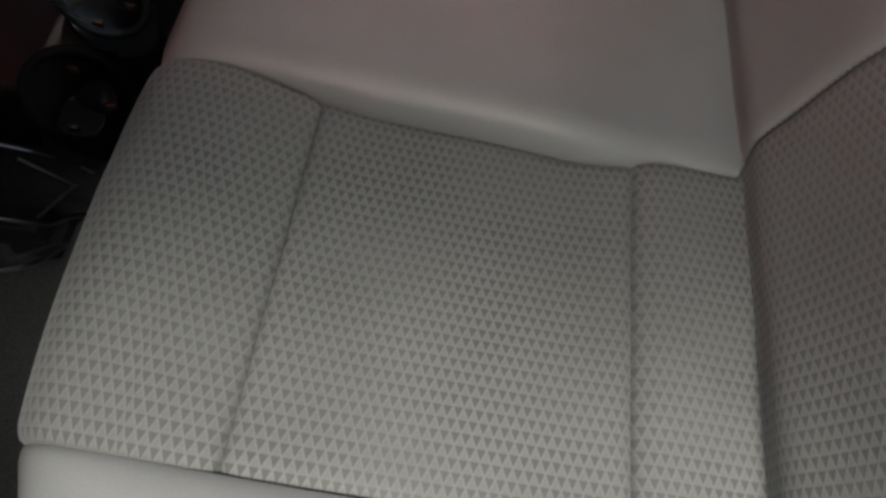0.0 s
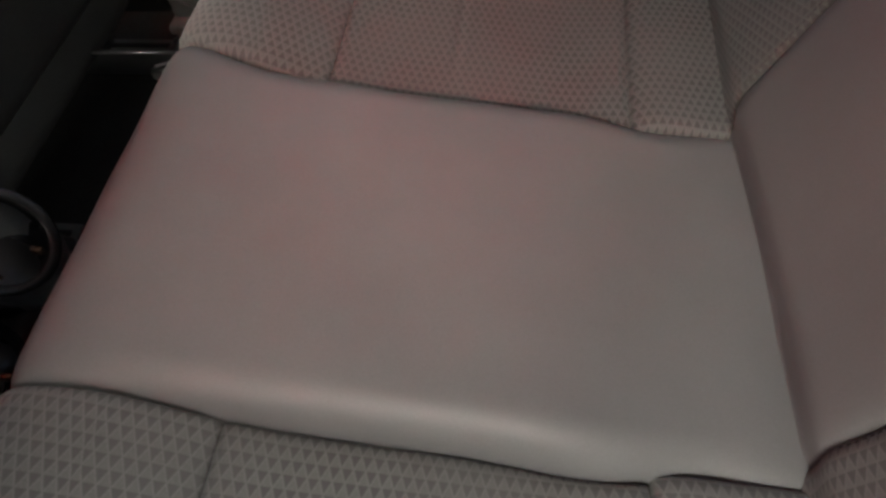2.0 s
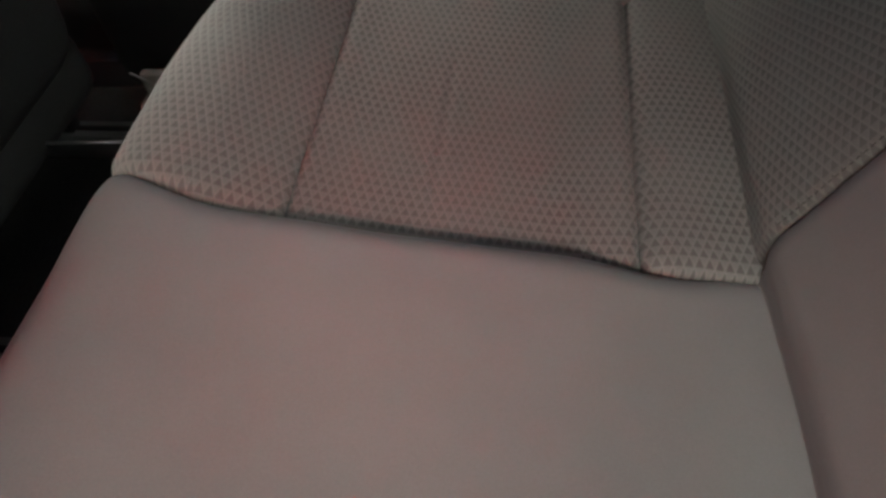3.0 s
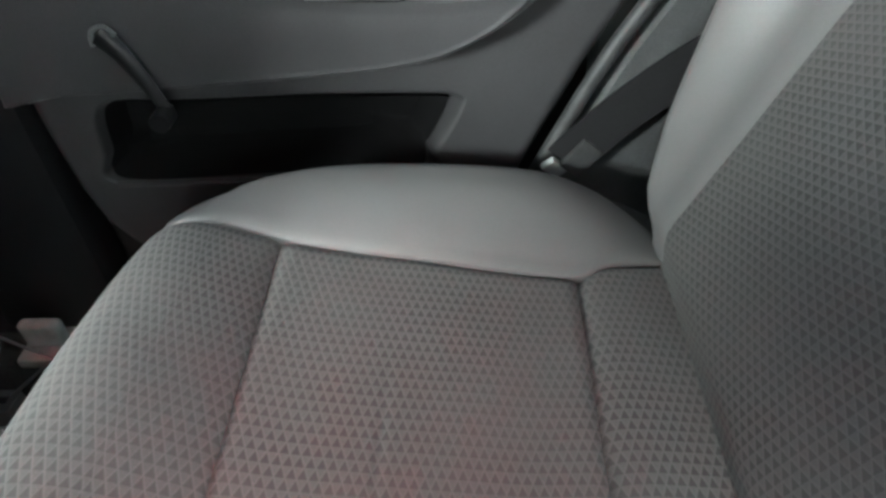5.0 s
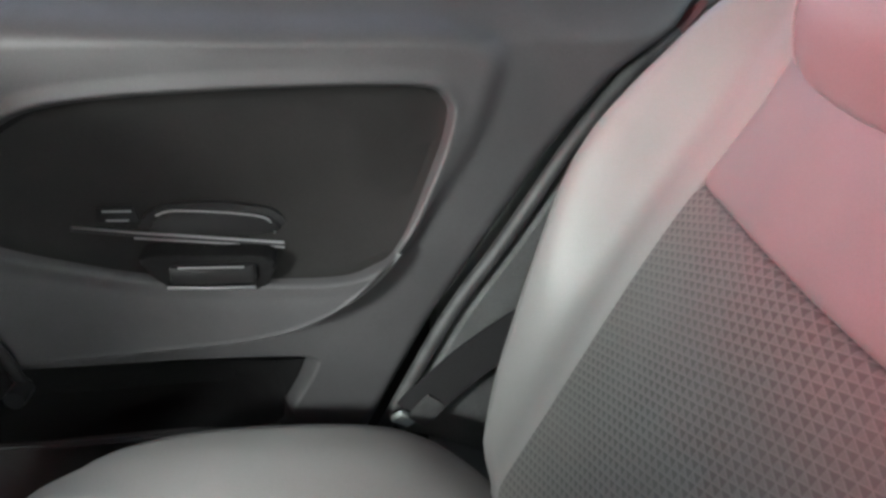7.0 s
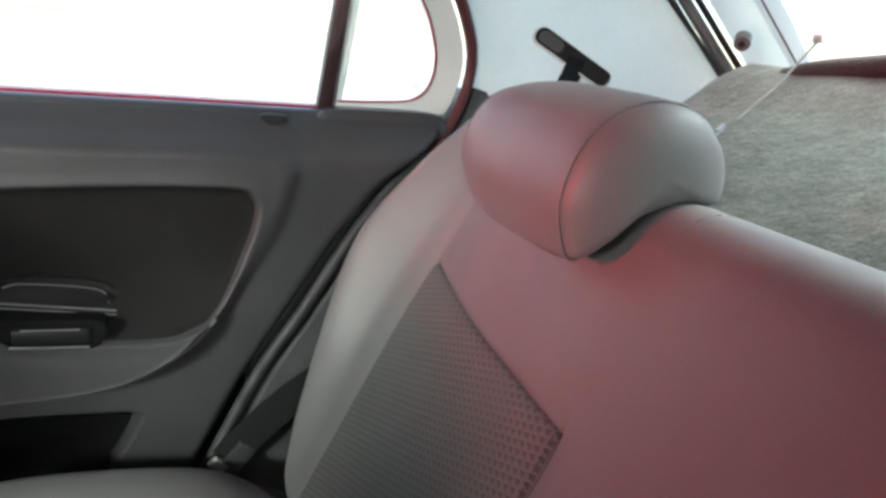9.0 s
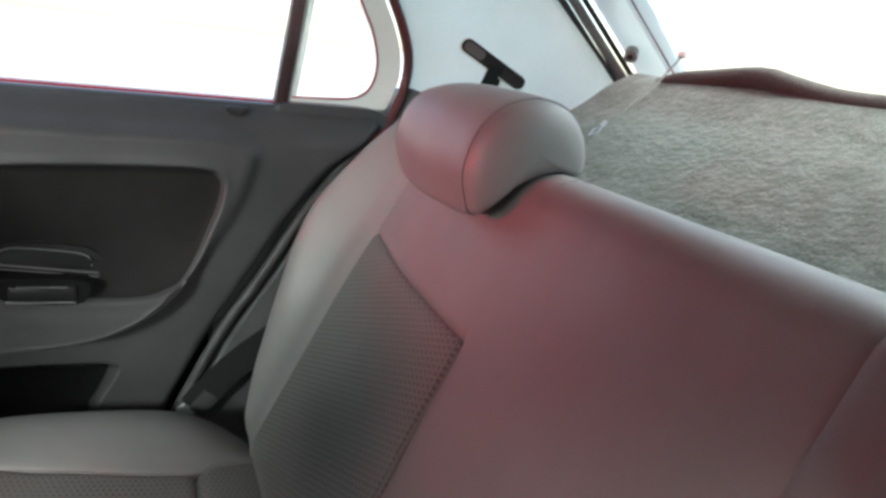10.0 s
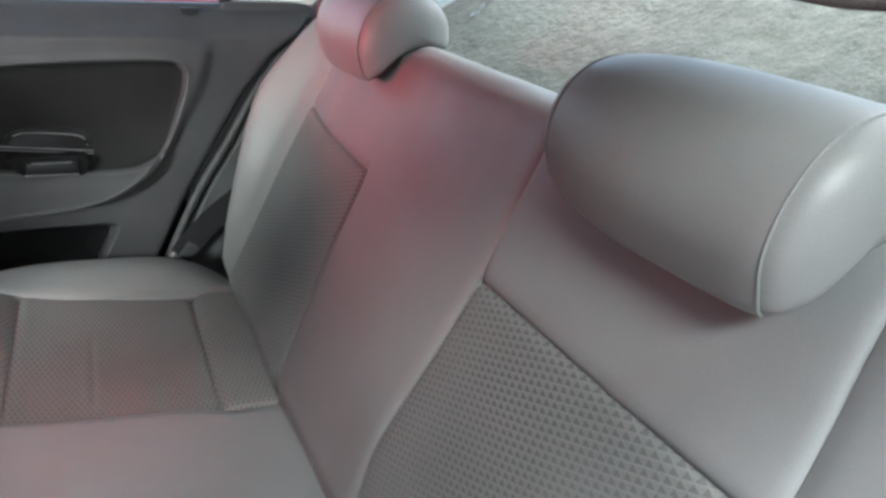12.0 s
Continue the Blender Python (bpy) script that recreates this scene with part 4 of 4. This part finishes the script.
part("string", tube([a + (b - a) * k + Vector((0, 0, -0.010 * math.sin(math.pi * k))) for k in [i / 12 for i in range(13)]], 0.0018, 6), CORD, cord)
part("crimp", tube([a + d * 0.002, a + d * 0.014], 0.0032, 8), CHROME, cord, "metal crimp")
loop = [a - d * 0.010 + d * 0.011 * math.cos(t) + d.cross(Vector((0, 0, 1))).normalized() * 0.005 * math.sin(t) for t in [k * math.pi / 8 for k in range(17)]]
part("loop", tube(loop, 0.0014, 6, caps=False), CHROME, cord, "metal loop")
part("end_clip", boxed(b - Vector((0.006, 0.008, 0.006)), b + Vector((0.006, 0.008, 0.006)), 0.003), TRIMWHITE, cord, "pale end clip")


# ---- front seats, console, floor ----
def front_seat(side):
    s = thing("front_seat", "dark cloth front seat, seen from behind", "car seat", (-0.40, MID + side * 0.36, 0.25), group="front seats")
    y = MID + side * 0.36
    b = boxed((-0.09, -0.23, 0.0), (0.07, 0.23, 0.62), 0.06, 4)
    for v in b.verts:
        v.co = Vector((-0.36 + v.co.x + 0.22 * v.co.z, y + v.co.y * (1 - 0.15 * v.co.z), 0.40 + v.co.z))
    part("backrest", b, SEATDARK, s)
    part("seat_base", boxed((-0.85, y - 0.24, 0.34), (-0.30, y + 0.24, 0.46), 0.04, 3), SEATDARK, s)
    for e in (-1, 1):
        rail = part("rail", boxed((-0.80, y + e * 0.19 - 0.018, 0.245), (-0.25, y + e * 0.19 + 0.018, 0.292), 0.004), DARKTRIM if side > 0 else BLACK, s, "dark grey metal rail" if side > 0 else "black metal rail")
        part("rail_slot", boxed((-0.78, y + e * 0.19 - 0.005, 0.290), (-0.26, y + e * 0.19 + 0.005, 0.2935), 0.001), BLACK, rail)
        part("rail_foot", boxed((-0.30, y + e * 0.19 - 0.03, 0.244), (-0.235, y + e * 0.19 + 0.03, 0.262), 0.005), PALEMETAL if side > 0 else BLACK, rail)
        part("riser", boxed((-0.70, y + e * 0.19 - 0.012, 0.29), (-0.36, y + e * 0.19 + 0.012, 0.36), 0.004), BLACK, s)
    part("adjuster_wire", tube(rounded([Vector(p) for p in ((-0.26, y + 0.13, 0.300), (-0.20, y + 0.16, 0.300), (-0.205, y + 0.10, 0.352), (-0.30, y + 0.07, 0.375))], 5, False), 0.0022, 6), CHROME, s, "thin metal wire")
    part("adjuster_rod", tube([(-0.25, y + 0.19, 0.30), (-0.20, y + 0.225, 0.330), (-0.26, y + 0.235, 0.36)], 0.0022, 6), CHROME, s, "thin metal rod")
    if side < 0:
        part("cable", tube(rounded([Vector(p) for p in ((-0.27, -0.30, 0.40), (-0.20, -0.282, 0.355), (-0.20, -0.250, 0.315), (-0.20, -0.220, 0.277), (-0.24, -0.21, 0.25))], 5, False), 0.0020, 6), CHROME, s, "thin bright cable")
        part("cable", tube(rounded([Vector(p) for p in ((-0.27, -0.215, 0.41), (-0.20, -0.198, 0.360), (-0.20, -0.177, 0.288), (-0.25, -0.17, 0.25))], 5, False), 0.0016, 6), CHROME, s, "thin bright cable")
    return s


front_seat(-1)
front_seat(1)
bracket = thing("floor_bracket", "pale painted metal bracket on the floor beside the seat rail", "bracket", (-0.27, 0.59, 0.245))
part("plate", boxed((-0.31, 0.560, 0.244), (-0.23, 0.625, 0.262), 0.005), PALEMETAL, bracket)
part("upright", boxed((-0.305, 0.585, 0.26), (-0.245, 0.605, 0.305), 0.008, 3), PALEMETAL, bracket)

console = thing("centre_console", "dark plastic centre console with a rear cup holder", "console", (-0.3, MID, 0.25))
part("console_body", boxed((-1.0, MID - 0.085, 0.25), (-0.13, MID + 0.085, 0.43), 0.025, 3), BLACK, console)


def cup_holder(rim_c, rim_n, wide, high, rim_mat, label):
    ra = rim_n.cross(Vector((0, 0, 1))).normalized()
    rb = rim_n.cross(ra)
    oval = [rim_c + ra * wide * math.cos(t) + rb * high * math.sin(t) for t in [k * math.pi / 20 for k in range(41)]]
    holder = part("cup_holder", tube([p + (p - rim_c) * 0.04 for p in oval], 0.0055, 12, caps=False, up=rim_n), rim_mat, console, label)

    def dish(rings):
        bm = bmesh.new()
        loops = [[bm.verts.new(rim_c + (p - rim_c) * k - rim_n * dep) for p in oval[:-1]] for k, dep in rings]
        for r0, r1 in zip(loops, loops[1:]):
            for i in range(len(r0)):
                j = (i + 1) % len(r0)
                bm.faces.new((r0[i], r0[j], r1[j], r1[i]))
        bm.faces.new(loops[-1])
        return bm

    part("cup_bowl", dish(((1.03, -0.001), (0.97, 0.004), (0.90, 0.03), (0.6, 0.042), (0.2, 0.044))), GLOSS, holder, "glossy black bowl")
    # small tabs whose orange glints are put into their colour
    for th in (0.6, 2.2, 4.0):
        q = rim_c + ra * wide * 0.70 * math.cos(th) + rb * high * 0.70 * math.sin(th) - rim_n * 0.014
        part("cup_tab", boxed(q - Vector((0.006, 0.0025, 0.004)), q + Vector((0.006, 0.0025, 0.004)), 0.001), GLINTWARM, holder, "small glossy tab, coloured for its warm glint")
    bm = bmesh.new()
    loops = [[bm.verts.new(rim_c + (p - rim_c) * k - Vector((0, 0, dep))) for p in oval[:-1]] for k, dep in ((1.10, 0.0), (1.12, 0.010), (1.08, 0.024), (0.98, 0.040), (0.80, 0.050))]
    for r0, r1 in zip(loops, loops[1:]):
        for i in range(len(r0)):
            j = (i + 1) % len(r0)
            bm.faces.new((r0[i], r0[j], r1[j], r1[i]))
    part("cup_skirt", bm, CUPGREY if rim_mat is CUPRIM else rim_mat, holder, "grey outer wall" if rim_mat is CUPRIM else "")


cup_holder(Vector((-0.152, -0.056, 0.492)), Vector((0.55, -0.25, 0.80)).normalized(), 0.042, 0.050, CUPRIM, "glossy black cup holder rim")
cup_holder(Vector((-0.150, -0.172, 0.455)), Vector((0.50, -0.25, 0.83)).normalized(), 0.046, 0.050, SHADE_RIM_BLACK, "black cup holder rim")
part("holder_stem", tube([(-0.19, -0.07, 0.41), (-0.16, -0.066, 0.455)], 0.040, 16), BLACK, console)
part("holder_stem", tube([(-0.20, -0.17, 0.36), (-0.175, -0.172, 0.42)], 0.034, 16), BLACK, console)

tagged(part("floor", boxed((-1.4, MID - 0.72, 0.19), (1.25, MID + 0.72, 0.245), 0.01), FLOOR), "dark grey carpeted car floor", "floor", kind="structure")
tagged(part("floor_tunnel", boxed((-1.2, MID - 0.13, 0.24), (0.05, MID + 0.13, 0.33), 0.05, 4), FLOOR), "carpeted floor tunnel", "floor", kind="structure")


# ---- body shell ----
def shell(name, lo, hi, mat, label, bevel=0.01):
    return tagged(part(name, boxed(lo, hi, bevel), mat), label, "car body", kind="structure")


shell("ceiling", (-1.02, MID - 0.66, 1.41), (0.92, MID + 0.66, 1.45), HEADLINER, "pale fabric headliner", 0.015)
for side, nm in ((-1, "near"), (1, "far")):
    y = MID + side * 0.745
    shell("roof_rail", (-1.02, y - 0.10 if side > 0 else y - 0.03, 1.385), (0.95, y + 0.03 if side > 0 else y + 0.10, 1.46), TRIMWHITE, "pale roof rail")
    shell("door_sill", (-1.2, y - 0.04, 0.17), (0.30, y + 0.06, 0.30), DOOR, "dark door sill")
    shell("centre_pillar", (-0.36, y - 0.045, 0.24), (-0.17, y + 0.03, 1.39), BLACK, "black centre pillar trim", 0.02)
    # on the far side carried up over the window, added to keep light out
    shell("front_door_wall", (-1.50, y - 0.01, 0.29), (-0.37, y + 0.05, 1.02 if side < 0 else 1.40), DOOR, "dark front door trim and added window blanking against light", 0.015)
    if side < 0:
        # added piece that narrows the light of the near front window
        shell("front_door_wall", (-0.62, y - 0.01, 1.021), (-0.37, y + 0.05, 1.339), DOOR, "dark front door trim and added window blanking against light", 0.004)
    if side < 0:
        shell("window_header", (-1.10, y - 0.01, 1.34), (-0.37, y + 0.05, 1.40), DOOR, "dark header over the front window", 0.01)
        pane = part("front_window_glass", boxed((-1.40, y + 0.018, 1.01), (-0.36, y + 0.022, 1.35)), GLASS, smooth_faces=False)
        pane.visible_shadow = False
        tagged(pane, "clear front side window glass", "window", kind="structure")
    shell("wheel_arch", (0.46, y - 0.01, 0.24), (1.26, y + 0.05, 0.95 if side > 0 else 0.80), GREYPLASTIC, "grey wheel arch trim", 0.02)
shell("door_jamb", (0.30, 0.690, 0.24), (0.80, 0.71, 0.99), RUBBER, "dark door jamb", 0.004)
shell("door_jamb", (0.70, 0.722, 0.96), (0.82, 0.735, 1.075), TRIMWHITE, "pale painted jamb behind the door corner", 0.003)
shell("door_jamb", (-0.28, 0.700, 0.24), (-0.05, 0.75, 0.99), RUBBER, "dark door jamb", 0.004)
# unseen: sill raised and side pieces added to narrow the doorway's light
shell("near_sill", (-0.30, MID - 0.83, 0.20), (0.80, MID - 0.765, 0.60), DOOR, "dark plastic near door sill", 0.015)
shell("near_side_wall", (-0.37, MID - 0.80, 0.48), (0.14, MID - 0.768, 1.40), DOOR, "dark near side wall, unseen, added to block doorway light", 0.01)
shell("near_side_wall", (0.58, MID - 0.80, 0.48), (1.27, MID - 0.768, 1.00), DOOR, "dark near side wall, unseen, added to block doorway light", 0.01)
shell("near_side_wall", (0.78, MID - 0.80, 1.001), (1.27, MID - 0.768, 1.40), TRIMWHITE, "pale near rear pillar", 0.004)
shell("wall_front", (-1.56, MID - 0.75, 0.25), (-1.50, MID + 0.75, 0.98), BLACK, "dark front bulkhead", 0.01)
shell("dashboard", (-1.50, MID - 0.72, 0.3), (-1.2, MID + 0.72, 0.98), BLACK, "dark dashboard", 0.05)
shell("wall_rear", (1.24, MID - 0.7, 0.2), (1.30, MID + 0.7, 1.0), SEATDARK, "dark rear wall", 0.01)

# windscreen, its pillars and the bonnet
for side in (-1, 1):
    y = MID + side * 0.70
    tagged(part("front_pillar", tube([(-1.56, y + side * 0.03, 0.97), (-1.30, y + side * 0.02, 1.20), (-1.02, y, 1.42)], 0.035, 10), TRIMWHITE), "pale windscreen pillar", "car body", kind="structure")
bm = bmesh.new()
gl = [bm.verts.new((x, MID + y, z + dz)) for dz in (0, 0.005) for x, y, z in ((-1.54, -0.69, 0.985), (-1.54, 0.69, 0.985), (-1.03, 0.67, 1.415), (-1.03, -0.67, 1.415))]
bm.faces.new(gl[:4]), bm.faces.new(gl[4:])
for k in range(4):
    bm.faces.new((gl[k], gl[(k + 1) % 4], gl[4 + (k + 1) % 4], gl[4 + k]))
screen = part("windscreen", bm, GLASS, smooth_faces=False)
screen.visible_shadow = False
tagged(screen, "clear windscreen glass", "window", kind="structure")
# unseen red sheet, added to keep white sky light out of the windscreen
bm = bmesh.new()
rows = [[bm.verts.new((-1.50 + 0.49 * i / 8, MID - 0.67 + 1.34 * k / 16, 0.985 + 0.42 * i / 8 + 0.006 * math.sin(1.6 * k))) for k in range(17)] for i in range(9)]
for r0, r1 in zip(rows, rows[1:]):
    for k in range(16):
        bm.faces.new((r0[k], r0[k + 1], r1[k + 1], r1[k]))
bmesh.ops.solidify(bm, geom=bm.faces[:], thickness=0.004)
tagged(part("wall_front_upper", bm, RED_SHEET), "red sheet closing the windscreen, unseen, added to block sky light", "sunshade", kind="structure")
bm = bmesh.new()
rows = [[bm.verts.new((-1.57 - 0.9 * i / 12, MID - 0.72 + 1.44 * k / 16, 0.97 - 0.10 * (i / 12) ** 2 - 0.04 * abs(k / 8 - 1) ** 3)) for k in range(17)] for i in range(13)]
for r0, r1 in zip(rows, rows[1:]):
    for k in range(16):
        bm.faces.new((r0[k], r0[k + 1], r1[k + 1], r1[k]))
bmesh.ops.solidify(bm, geom=bm.faces[:], thickness=0.02)
tagged(part("bonnet", bm, REDPAINT), "red painted bonnet in front of the windscreen", "car body", kind="structure")
shell("nose", (-2.46, MID - 0.70, 0.24), (-1.58, MID + 0.70, 0.82), REDPAINT, "red painted front of the car", 0.08)

# painted outside of the body
shell("roof", (-1.04, MID - 0.70, 1.464), (0.94, MID + 0.70, 1.48), REDPAINT, "red painted roof", 0.006)
for side in (-1, 1):
    y = MID + side * 0.745
    y0, y1 = (y + 0.054, y + 0.07) if side > 0 else (y - 0.034, y - 0.018)
    shell("front_door_skin", (-1.58, y0, 0.26), (-0.38, y1, 1.0), REDPAINT, "red painted front door skin", 0.006)
    shell("quarter_panel", (0.70 if side > 0 else 0.48, y0, 0.26), (1.27, y1, 0.96 if side > 0 else 0.79), REDPAINT, "red painted quarter panel", 0.006)

# unseen wall, added to keep low sky light out of the near doorway
tagged(part("wall_yard", boxed((-9, -4.9, -0.05), (8, -4.6, 4.5), 0.01), BLOCKWALL), "plain grey wall beside the car, unseen, added to block sky", "wall", kind="structure")
bm = bmesh.new()
box(bm, (-3000, -3000, -0.3), (3000, 3000, -0.05))
tagged(part("ground", bm, GROUND, smooth_faces=False), "pale sunlit concrete ground", "ground", kind="structure")
